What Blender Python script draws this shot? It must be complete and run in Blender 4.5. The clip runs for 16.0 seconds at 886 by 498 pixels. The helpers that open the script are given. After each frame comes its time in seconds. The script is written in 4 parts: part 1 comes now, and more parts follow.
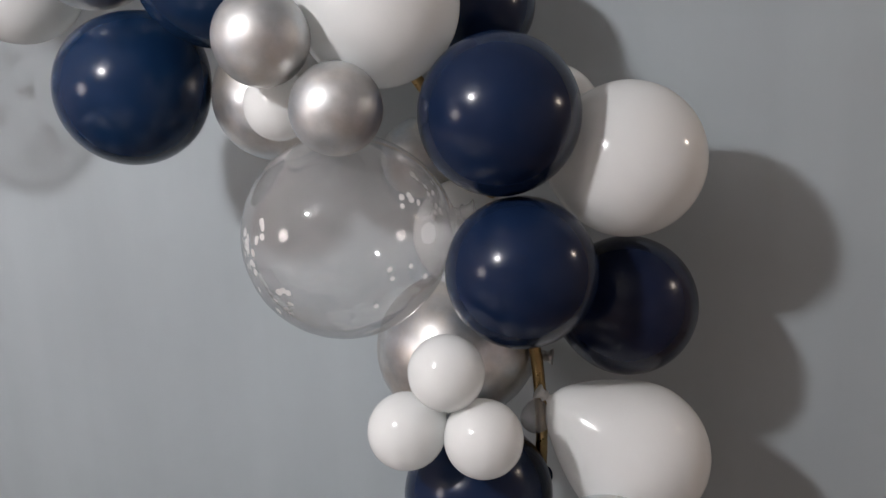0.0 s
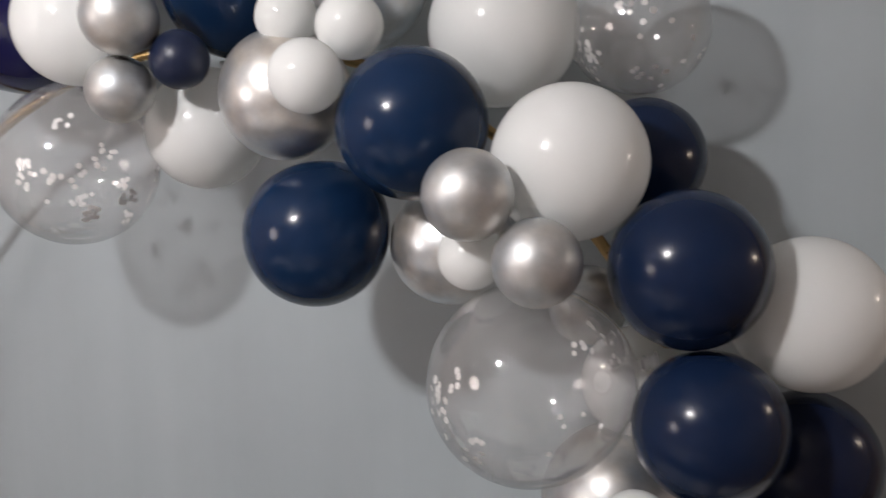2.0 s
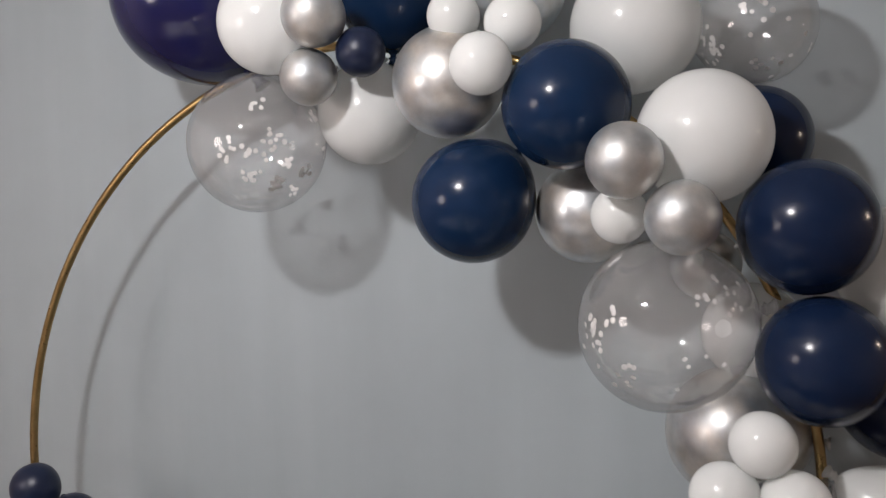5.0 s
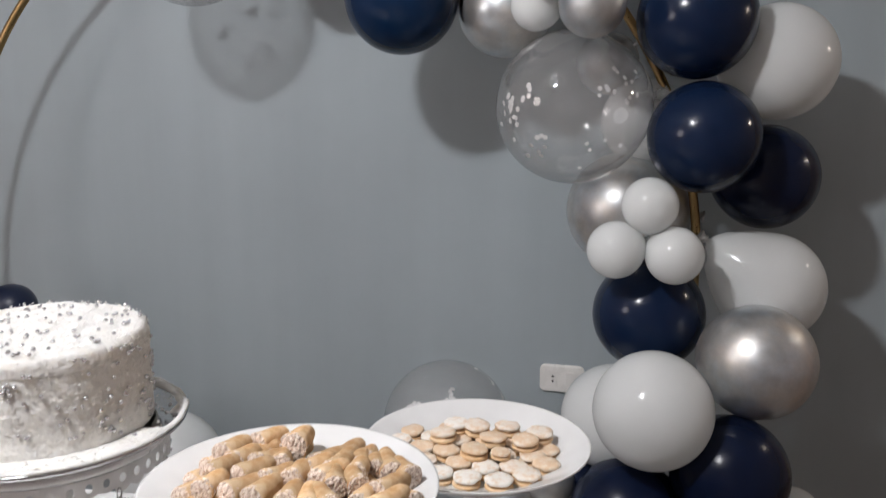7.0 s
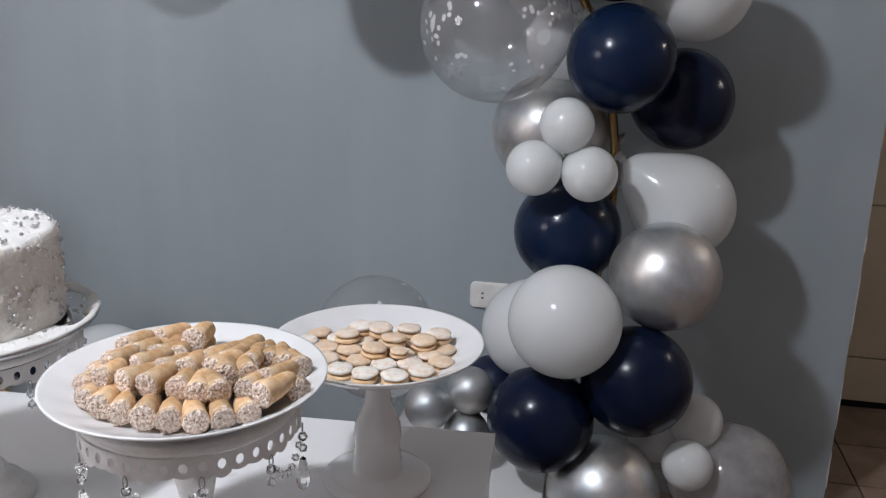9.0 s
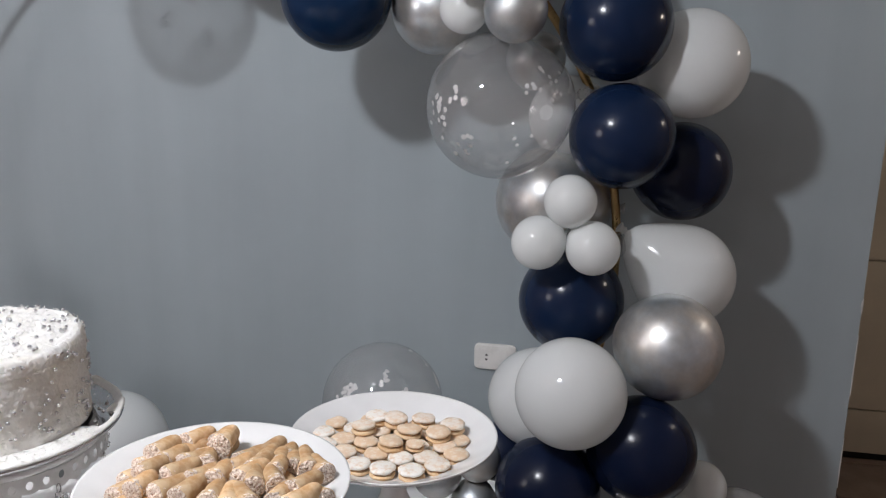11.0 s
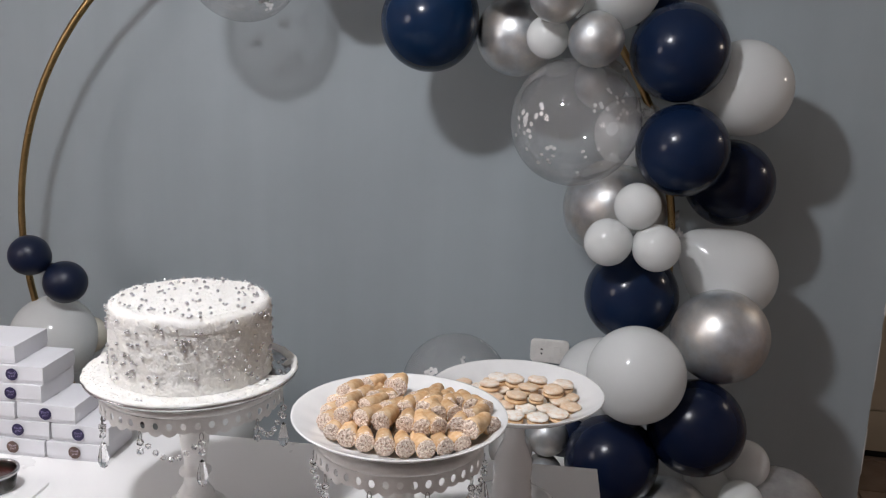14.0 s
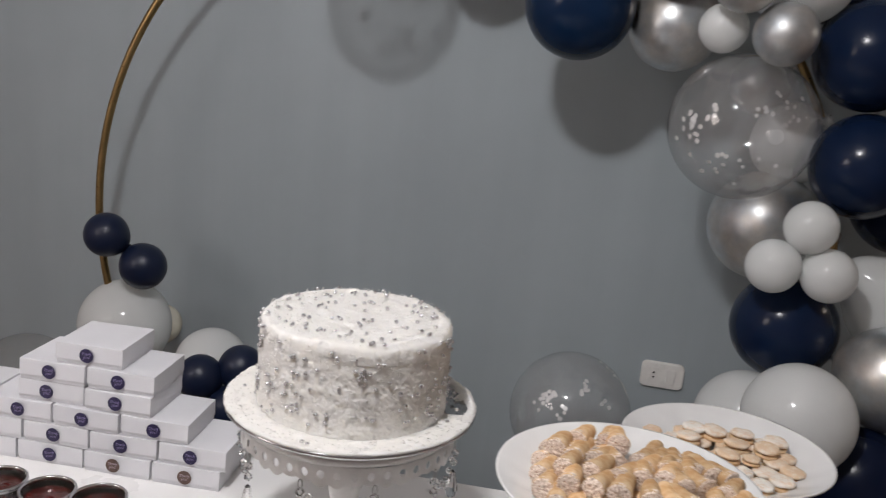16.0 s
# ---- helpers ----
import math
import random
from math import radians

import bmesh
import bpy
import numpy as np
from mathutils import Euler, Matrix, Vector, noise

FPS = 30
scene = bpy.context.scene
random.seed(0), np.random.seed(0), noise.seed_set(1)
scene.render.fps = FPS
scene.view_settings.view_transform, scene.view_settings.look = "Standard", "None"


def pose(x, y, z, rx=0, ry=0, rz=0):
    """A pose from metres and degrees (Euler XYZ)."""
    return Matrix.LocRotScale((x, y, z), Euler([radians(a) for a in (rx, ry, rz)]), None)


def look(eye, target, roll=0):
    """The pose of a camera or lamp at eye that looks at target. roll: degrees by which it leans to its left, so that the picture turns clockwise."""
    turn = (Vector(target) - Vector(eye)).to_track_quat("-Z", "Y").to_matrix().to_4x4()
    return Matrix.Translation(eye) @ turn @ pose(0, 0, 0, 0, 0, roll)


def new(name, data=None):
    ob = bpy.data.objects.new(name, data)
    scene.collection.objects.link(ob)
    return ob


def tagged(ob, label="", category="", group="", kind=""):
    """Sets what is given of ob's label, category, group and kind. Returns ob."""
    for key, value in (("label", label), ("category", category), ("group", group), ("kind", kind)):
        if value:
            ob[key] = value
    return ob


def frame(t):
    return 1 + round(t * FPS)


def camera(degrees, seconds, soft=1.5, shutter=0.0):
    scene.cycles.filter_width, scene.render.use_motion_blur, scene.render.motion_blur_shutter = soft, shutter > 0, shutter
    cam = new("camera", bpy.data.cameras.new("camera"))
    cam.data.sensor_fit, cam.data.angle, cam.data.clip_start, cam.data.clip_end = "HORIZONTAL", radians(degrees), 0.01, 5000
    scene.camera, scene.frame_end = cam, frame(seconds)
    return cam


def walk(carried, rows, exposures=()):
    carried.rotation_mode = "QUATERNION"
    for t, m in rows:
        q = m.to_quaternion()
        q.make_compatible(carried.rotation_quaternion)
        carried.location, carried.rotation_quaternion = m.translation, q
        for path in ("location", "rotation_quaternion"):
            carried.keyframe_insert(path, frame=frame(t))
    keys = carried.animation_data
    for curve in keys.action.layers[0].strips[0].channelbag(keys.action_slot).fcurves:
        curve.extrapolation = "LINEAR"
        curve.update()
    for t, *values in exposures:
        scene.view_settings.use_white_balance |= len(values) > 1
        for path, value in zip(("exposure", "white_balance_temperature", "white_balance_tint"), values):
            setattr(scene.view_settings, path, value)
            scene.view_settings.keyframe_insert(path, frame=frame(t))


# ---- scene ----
cam = camera(54.05, 16.0, soft=1.15, shutter=0.4)
PATH = [
    (0, (1.189, -1.77, 1.648), (0.677, 0.117, 1.226), -2.54),
    (0.5, (1.148, -1.775, 1.653), (0.624, 0.125, 1.316), -2.64),
    (1, (1.101, -1.802, 1.673), (0.573, 0.111, 1.422), -2.28),
    (1.5, (1.038, -1.835, 1.686), (0.521, 0.087, 1.497), -2.04),
    (2, (0.993, -1.846, 1.705), (0.365, 0.048, 1.56), -1.64),
    (2.5, (0.918, -1.83, 1.725), (0.167, 0.02, 1.616), -1.39),
    (3, (0.847, -1.853, 1.73), (0.039, -0.026, 1.633), -0.92),
    (5.5, (0.871, -2.252, 1.56), (0.261, -0.351, 1.434), -0.53),
    (6, (0.887, -2.305, 1.494), (0.366, -0.395, 1.207), -0.17),
    (6.5, (0.884, -2.349, 1.469), (0.387, -0.444, 1.12), 0.06),
    (7, (0.849, -2.406, 1.451), (0.4, -0.498, 1.056), 0.37),
    (7.5, (0.84, -2.434, 1.43), (0.412, -0.544, 0.936), 0.87),
    (8, (0.891, -2.429, 1.419), (0.502, -0.539, 0.894), 1.23),
    (8.5, (0.94, -2.435, 1.418), (0.576, -0.544, 0.878), 1.61),
    (9, (0.948, -2.45, 1.437), (0.593, -0.56, 0.886), 1.45),
    (9.5, (0.937, -2.448, 1.481), (0.588, -0.555, 0.937), 1.19),
    (10, (0.918, -2.424, 1.545), (0.572, -0.526, 1.017), 0.67),
    (12.5, (0.928, -2.686, 1.531), (0.58, -0.765, 1.097), 1.79),
    (13, (0.865, -2.777, 1.549), (0.519, -0.856, 1.115), 1.82),
    (13.5, (0.795, -2.826, 1.549), (0.449, -0.903, 1.118), 2.07),
    (14, (0.754, -2.778, 1.536), (0.416, -0.855, 1.103), 2.13),
    (14.5, (0.718, -2.687, 1.53), (0.377, -0.762, 1.107), 2.44),
    (15, (0.643, -2.651, 1.532), (0.294, -0.727, 1.111), 2.88),
    (15.5, (0.539, -2.641, 1.523), (0.185, -0.72, 1.094), 3.66),
    (16, (0.427, -2.582, 1.504), (0.057, -0.671, 1.044), 5.59),
]
EXPOSURES = [(0.0, 0.69, 6710, 12), (1.5, 0.61, 6810, 12), (2.5, 0.44, 6910, 13), (6.0, 0.5, 6860, 12), (7.0, 0.25, 6560, 10), (9.0, 0.15, 6160, 10), (10.0, 0.21, 6210, 10), (12.5, 0.13, 6510, 10), (13.5, 0.05, 6510, 11), (14.5, 0.06, 6460, 10), (16.0, -0.21, 6710, 11)]
walk(cam, [(t, look(eye, target, roll)) for t, eye, target, roll in PATH], EXPOSURES)

# ---- world and lamps ----
world = bpy.data.worlds.new("night")
scene.world = world
world.use_nodes = True
world.node_tree.nodes["Background"].inputs[0].default_value = (0.03, 0.035, 0.05, 1)
world.node_tree.nodes["Background"].inputs[1].default_value = 0.2
LAMP_MAIN, LAMP_SIDE, LAMP_FILL = 418.0, 175.0, 8.2

# ---- material helpers ----


class Nodes:
    """A small node-tree writer for one principled material."""

    def __init__(self, name):
        self.mat = bpy.data.materials.new(name)
        self.mat.use_nodes = True
        self.tree = self.mat.node_tree
        self.bsdf = self.tree.nodes["Principled BSDF"]
        self.out = self.tree.nodes["Material Output"]
        self.coord = self.node("ShaderNodeTexCoord").outputs["Object"]

    def node(self, kind):
        return self.tree.nodes.new(kind)

    def link(self, a, b):
        self.tree.links.new(a, b)

    def noise(self, scale, detail=3.0, rough=0.55):
        n = self.node("ShaderNodeTexNoise")
        n.inputs["Scale"].default_value, n.inputs["Detail"].default_value, n.inputs["Roughness"].default_value = scale, detail, rough
        self.link(self.coord, n.inputs["Vector"])
        return n.outputs["Fac"]

    def ramp(self, fac, lo, hi, a=0.3, b=0.7):
        r = self.node("ShaderNodeValToRGB")
        r.color_ramp.elements[0].position, r.color_ramp.elements[1].position = a, b
        r.color_ramp.elements[0].color, r.color_ramp.elements[1].color = (*lo, 1), (*hi, 1)
        self.link(fac, r.inputs["Fac"])
        return r.outputs["Color"]

    def span(self, fac, lo, hi):
        m = self.node("ShaderNodeMapRange")
        m.inputs["From Min"].default_value, m.inputs["From Max"].default_value = 0.25, 0.75
        m.inputs["To Min"].default_value, m.inputs["To Max"].default_value = lo, hi
        self.link(fac, m.inputs["Value"])
        return m.outputs["Result"]

    def mix(self, fac, a, b, how="MIX"):
        m = self.node("ShaderNodeMix")
        m.data_type, m.blend_type = "RGBA", how
        for sock, v in ((m.inputs[0], fac), (m.inputs[6], a), (m.inputs[7], b)):
            if isinstance(v, bpy.types.NodeSocket):
                self.link(v, sock)
            else:
                sock.default_value = v
        return m.outputs[2]

    def bump(self, height, strength, distance):
        b = self.node("ShaderNodeBump")
        b.inputs["Strength"].default_value, b.inputs["Distance"].default_value = strength, distance
        self.link(height, b.inputs["Height"])
        self.link(b.outputs["Normal"], self.bsdf.inputs["Normal"])
        return b

    def set(self, **values):
        for key, v in values.items():
            sock = self.bsdf.inputs[key.replace("_", " ")]
            if isinstance(v, bpy.types.NodeSocket):
                self.link(v, sock)
            else:
                sock.default_value = v
        return self


def around(c, k):
    return tuple(v * k for v in c)


def random_tint(n, colour, low, high):
    info = n.node("ShaderNodeObjectInfo")
    v = n.span(info.outputs["Random"], low, high)
    return n.mix(1.0, colour, v, "MULTIPLY")


def latex(name, colour, rough=0.16, haze=0.1, sheen=0.5, vary=0.1, glow=0.0):
    n = Nodes(name)
    col = n.ramp(n.noise(9, 4), around(colour, 1 - vary), around(colour, 1 + vary))
    smudge = n.noise(16, 6, 0.65)
    n.set(Base_Color=col, Roughness=n.span(smudge, rough, rough + haze), Specular_IOR_Level=sheen)
    n.bump(n.noise(60, 3), 0.04, 0.002)
    if glow:
        through_skin, both = n.node("ShaderNodeBsdfTranslucent"), n.node("ShaderNodeMixShader")
        through_skin.inputs["Color"].default_value = (*around(colour, 1.2), 1)
        both.inputs[0].default_value = glow
        n.link(n.bsdf.outputs[0], both.inputs[1])
        n.link(through_skin.outputs[0], both.inputs[2])
        n.link(both.outputs[0], n.out.inputs["Surface"])
    return n.mat


def chrome(name, colour, rough):
    n = Nodes(name)
    # cool and warm tints and blotches put mottled reflections into the base colour
    cool, warm = (colour[0] * 0.86, colour[1] * 0.97, colour[2] * 1.08), (colour[0] * 1.06, colour[1] * 0.98, colour[2] * 0.90)
    tint = n.ramp(n.noise(9, 4), cool, warm)
    reflection_mottle = n.span(n.noise(26, 4, 0.58), 0.80, 1.14)
    n.set(Base_Color=n.mix(1.0, tint, reflection_mottle, "MULTIPLY"), Metallic=0.80, Roughness=n.span(n.noise(16, 4, 0.55), rough - 0.04, rough + 0.16))
    n.set(Coat_Weight=0.35, Coat_Roughness=0.04, Coat_IOR=1.45)
    n.bump(n.noise(12, 3, 0.5), 0.07, 0.006)
    return n.mat


def film(name, milk, tint=(0.985, 0.985, 0.985)):
    """Thin clear latex: see-through, glossy towards its rim, faintly milky."""
    n = Nodes(name)
    clear, gloss, milky = n.node("ShaderNodeBsdfTransparent"), n.node("ShaderNodeBsdfGlossy"), n.node("ShaderNodeBsdfTranslucent")
    clear.inputs["Color"].default_value = (*tint, 1)
    gloss.inputs["Roughness"].default_value = 0.05
    milky.inputs["Color"].default_value = (0.8, 0.8, 0.8, 1)
    facing = n.node("ShaderNodeLayerWeight")
    facing.inputs["Blend"].default_value = 0.5
    power, scaled = n.node("ShaderNodeMath"), n.node("ShaderNodeMath")
    power.operation, scaled.operation = "POWER", "MULTIPLY_ADD"
    power.inputs[1].default_value = 3.0
    scaled.inputs[1].default_value, scaled.inputs[2].default_value = 0.85, 0.06
    n.link(facing.outputs["Facing"], power.inputs[0])
    n.link(power.outputs[0], scaled.inputs[0])
    white, skin = n.node("ShaderNodeBsdfDiffuse"), n.node("ShaderNodeMixShader")
    white.inputs["Color"].default_value = (0.85, 0.85, 0.86, 1)
    n.link(milky.outputs[0], skin.inputs[1])
    n.link(white.outputs[0], skin.inputs[2])
    body, whole = n.node("ShaderNodeMixShader"), n.node("ShaderNodeMixShader")
    n.link(n.span(n.noise(11, 4), milk * 0.6, milk * 1.5), body.inputs[0])
    n.link(clear.outputs[0], body.inputs[1])
    n.link(skin.outputs[0], body.inputs[2])
    n.link(scaled.outputs[0], whole.inputs[0])
    n.link(body.outputs[0], whole.inputs[1])
    n.link(gloss.outputs[0], whole.inputs[2])
    n.link(whole.outputs[0], n.out.inputs["Surface"])
    return n.mat


def plain(name, colour, rough, vary=0.08, scale=20, bump=0.0, bump_scale=200, metal=0.0, distance=0.001):
    n = Nodes(name)
    col = n.ramp(n.noise(scale, 5), around(colour, 1 - vary), around(colour, 1 + vary))
    n.set(Base_Color=col, Roughness=n.span(n.noise(scale * 2.3, 4), rough * 0.85, min(1, rough * 1.15)), Metallic=metal)
    if bump:
        n.bump(n.noise(bump_scale, 5), bump, distance)
    return n.mat


def glowing(name, colour, strength):
    n = Nodes(name)
    e = n.node("ShaderNodeEmission")
    e.inputs["Color"].default_value, e.inputs["Strength"].default_value = (*colour, 1), strength
    n.link(e.outputs[0], n.out.inputs["Surface"])
    return n.mat


def wall_paint(name, colour):
    n = Nodes(name)
    base = n.ramp(n.noise(1.3, 6, 0.6), around(colour, 0.94), around(colour, 1.05))
    marks = n.mix(n.span(n.noise(5.5, 7, 0.7), 0.0, 0.10), base, (*around(colour, 0.8), 1))
    # faint upright roller lanes
    lanes, stretch = n.node("ShaderNodeTexNoise"), n.node("ShaderNodeMapping")
    stretch.inputs["Scale"].default_value = (5.0, 5.0, 0.35)
    lanes.inputs["Scale"].default_value, lanes.inputs["Detail"].default_value = 1.4, 4.0
    n.link(n.coord, stretch.inputs["Vector"])
    n.link(stretch.outputs["Vector"], lanes.inputs["Vector"])
    marks = n.mix(1.0, marks, n.span(lanes.outputs["Fac"], 0.955, 1.04), "MULTIPLY")
    n.set(Base_Color=marks, Roughness=n.span(n.noise(6, 5), 0.42, 0.55), Specular_IOR_Level=0.35)
    n.bump(n.mix(0.5, n.noise(150, 4), n.noise(14, 4)), 0.10, 0.003)
    return n.mat


NAVY = latex("navy_latex", (0.0050, 0.0185, 0.053), 0.14, 0.1, 0.24)
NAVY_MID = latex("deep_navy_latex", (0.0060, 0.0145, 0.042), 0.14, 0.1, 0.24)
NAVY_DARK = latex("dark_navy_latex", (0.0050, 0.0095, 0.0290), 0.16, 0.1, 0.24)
NAVY_MATT = latex("small_navy_latex", (0.007, 0.013, 0.038), 0.3, 0.14, 0.4)
VIOLET = latex("violet_navy_latex", (0.0090, 0.0100, 0.056), 0.1, 0.1)
WHITE = latex("white_latex", (0.83, 0.85, 0.845), 0.14, 0.05, 0.4, 0.025, 0.3)
PEARL = latex("warm_white_latex", (0.70, 0.66, 0.55), 0.2, 0.08)
SILVER = chrome("silver_chrome_latex", (0.64, 0.64, 0.63), 0.31)
SILVER_SOFT = chrome("small_silver_chrome_latex", (0.53, 0.53, 0.52), 0.40)
PEARLY = film("pearly_clear_latex", 0.42, (0.80, 0.80, 0.80))
CLEAR = film("clear_latex", 0.17)
CLEAR_GREY = film("smoky_clear_latex", 0.16, (0.86, 0.86, 0.86))
CONFETTI = plain("silver_confetti", (0.85, 0.85, 0.85), 0.3, 0.05, 40, metal=0.25)
GOLD = plain("brushed_gold", (0.34, 0.235, 0.105), 0.3, 0.15, 30, 0.08, 300, metal=1.0)
WALL = wall_paint("grey_wall_paint", (0.376, 0.429, 0.455))
# tint of the unseen walls, set to warm the light they bounce
WALL_PALE = wall_paint("pale_wall_paint", (0.48, 0.412, 0.395))
EDGE_LIGHT = plain("edge_light_paint", (0.66, 0.65, 0.62), 0.85, 0.12, 60, 0.2, 200)
CEIL = wall_paint("white_ceiling_paint", (0.68, 0.68, 0.68))
DOOR = plain("cream_door_paint", (0.55, 0.49, 0.37), 0.4, 0.07, 5, 0.1, 60)
GAP_SHADE = plain("gap_shade", (0.02, 0.018, 0.016), 0.8)
GROUT = plain("grout", (0.12, 0.1, 0.085), 0.9)
TABLE = plain("white_table_laminate", (0.83, 0.825, 0.82), 0.3, 0.02, 2.5, 0.02, 90)
PLASTIC = plain("white_plastic", (0.84, 0.83, 0.80), 0.28, 0.03, 12)
CERAMIC = plain("white_glazed_ceramic", (0.76, 0.76, 0.755), 0.14, 0.03, 18, 0.04, 30, distance=0.003)
ENAMEL = plain("white_enamel", (0.78, 0.775, 0.76), 0.3, 0.08, 40, 0.08, 120)
CARD = plain("white_cardboard", (0.69, 0.69, 0.72), 0.5, 0.03, 14, 0.05, 160)
NAVY_PAPER = plain("navy_sticker", (0.02, 0.014, 0.06), 0.45, 0.2, 60)
BRONZE_PAPER = plain("bronze_sticker", (0.11, 0.065, 0.05), 0.4, 0.3, 90)
STICKER_INK = plain("pale_sticker_ink", (0.45, 0.36, 0.42), 0.5)
STICKER_FAINT = plain("faint_sticker_ink", (0.26, 0.22, 0.40), 0.5)
PEARL_SUGAR = plain("silver_sugar_pearl", (0.70, 0.70, 0.71), 0.2, 0.08, 50, metal=0.9)
STEEL = plain("polished_steel", (0.55, 0.55, 0.56), 0.18, 0.1, 30, metal=1.0)
WIRE = plain("grey_wire", (0.42, 0.41, 0.4), 0.35, metal=1.0)
JELLY = plain("dark_red_jelly", (0.055, 0.008, 0.006), 0.12, 0.35, 70, 0.35, 60, distance=0.004)
SLOT = plain("black_slot", (0.015, 0.015, 0.015), 0.6)


def make_frosting():
    n = Nodes("coconut_frosting")
    col = n.ramp(n.noise(90, 6, 0.7), (0.735, 0.72, 0.69), (0.82, 0.805, 0.77))
    n.set(Base_Color=col, Roughness=0.8, Specular_IOR_Level=0.15)
    n.set(Subsurface_Weight=0.45, Subsurface_Scale=0.011, Subsurface_Radius=(1.0, 0.95, 0.85))
    n.bump(n.mix(0.5, n.noise(260, 6, 0.75), n.noise(85, 6, 0.7)), 0.38, 0.002)
    return n.mat


def make_pastry():
    n = Nodes("baked_pastry")
    col = n.ramp(n.noise(45, 6, 0.6), (0.56, 0.33, 0.155), (0.74, 0.55, 0.35), 0.36, 0.60)
    n.set(Base_Color=random_tint(n, col, 0.82, 1.1), Roughness=0.75, Specular_IOR_Level=0.2)
    n.bump(n.noise(160, 5), 0.35, 0.002)
    return n.mat


def make_filling():
    n = Nodes("coconut_caramel_filling")
    col = n.ramp(n.noise(340, 5, 0.75), (0.38, 0.215, 0.125), (0.88, 0.77, 0.68), 0.36, 0.54)
    n.set(Base_Color=random_tint(n, col, 0.85, 1.05), Roughness=0.7)
    n.bump(n.noise(300, 5, 0.7), 0.6, 0.003)
    return n.mat


def make_biscuit(name, low, high):
    n = Nodes(name)
    grain = n.noise(70, 6, 0.65)
    bare, dusted = n.ramp(grain, low, around(high, 0.97), 0.45, 0.75), n.ramp(grain, low, high, 0.3, 0.5)
    info = n.node("ShaderNodeObjectInfo")
    col = n.mix(n.span(info.outputs["Random"], 0.0, 1.0), bare, dusted)
    n.set(Base_Color=col, Roughness=0.75, Specular_IOR_Level=0.2)
    n.bump(n.noise(180, 5, 0.65), 0.4, 0.002)
    return n.mat


def make_tile():
    n = Nodes("brown_floor_tile")
    col = n.ramp(n.noise(8, 6, 0.65), (0.19, 0.135, 0.10), (0.36, 0.27, 0.21))
    n.set(Base_Color=random_tint(n, col, 0.8, 1.1), Roughness=n.span(n.noise(30, 4), 0.25, 0.45))
    n.bump(n.noise(40, 4), 0.1, 0.002)
    return n.mat


def make_glass(name, tint):
    n = Nodes(name)
    n.set(Base_Color=(*tint, 1), Roughness=0.03, Transmission_Weight=1.0, IOR=1.5)
    return n.mat


FROSTING, PASTRY, FILLING, TILE = make_frosting(), make_pastry(), make_filling(), make_tile()
BISCUIT = make_biscuit("golden_biscuit", (0.70, 0.43, 0.21), (0.82, 0.61, 0.39))
SUGARED = make_biscuit("sugar_dusted_biscuit", (0.76, 0.56, 0.38), (0.89, 0.84, 0.77))
CARAMEL = plain("caramel", (0.55, 0.32, 0.15), 0.4, 0.2, 60)
CRYSTAL = make_glass("clear_crystal", (0.98, 0.98, 0.98))
CUP_GLASS = make_glass("clear_cup_plastic", (0.95, 0.95, 0.95))

# ---- mesh helpers ----


def bm_mesh(name, bm, material, smooth=True):
    me = bpy.data.meshes.new(name)
    bm.to_mesh(me)
    bm.free()
    me.materials.append(material)
    if smooth:
        for p in me.polygons:
            p.use_smooth = True
    return me


def part(name, bm, material, parent, label="", smooth=True):
    me = bm if isinstance(bm, bpy.types.Mesh) else bm_mesh(name, bm, material, smooth)
    ob = new(name, me)
    ob.parent = parent
    return tagged(ob, label)


def thing(name, bm, material, label, category, group="", kind="", at=None, smooth=True):
    """A top-level thing; with no mesh it is an Empty that holds its parts."""
    data = None if bm is None else bm if isinstance(bm, bpy.types.Mesh) else bm_mesh(name, bm, material, smooth)
    ob = new(name, data)
    if at is not None:
        ob.matrix_world = at
    return tagged(ob, label, category, group, kind)


def revolve(profile, steps=48, bm=None, centre=(0, 0, 0), arc=2 * math.pi):
    """Turns a profile of (radius, height) round the z axis; points on the axis become caps."""
    bm = bm or bmesh.new()
    rings = []
    c = Vector(centre)
    for r, z in profile:
        if r < 1e-6:
            rings.append([bm.verts.new(c + Vector((0, 0, z)))])
        else:
            rings.append([bm.verts.new(c + Vector((r * math.cos(arc * i / steps), r * math.sin(arc * i / steps), z))) for i in range(steps)])
    for a, b in zip(rings, rings[1:]):
        for i in range(steps):
            j = (i + 1) % steps
            if len(a) == 1 and len(b) == 1:
                continue
            if len(a) == 1:
                bm.faces.new((a[0], b[j], b[i]))
            elif len(b) == 1:
                bm.faces.new((a[i], a[j], b[0]))
            else:
                bm.faces.new((a[i], a[j], b[j], b[i]))
    bmesh.ops.recalc_face_normals(bm, faces=bm.faces)
    return bm


def box(x0, y0, z0, x1, y1, z1, bevel=0.0, bm=None):
    bm = bm or bmesh.new()
    made = bmesh.ops.create_cube(bm, size=1.0)["verts"]
    for v in made:
        v.co = Vector(((x0 + x1) / 2 + v.co.x * (x1 - x0), (y0 + y1) / 2 + v.co.y * (y1 - y0), (z0 + z1) / 2 + v.co.z * (z1 - z0)))
    if bevel:
        edges = {e for v in made for e in v.link_edges}
        bmesh.ops.bevel(bm, geom=list(edges), offset=bevel, segments=2, affect="EDGES", profile=0.7)
    return bm


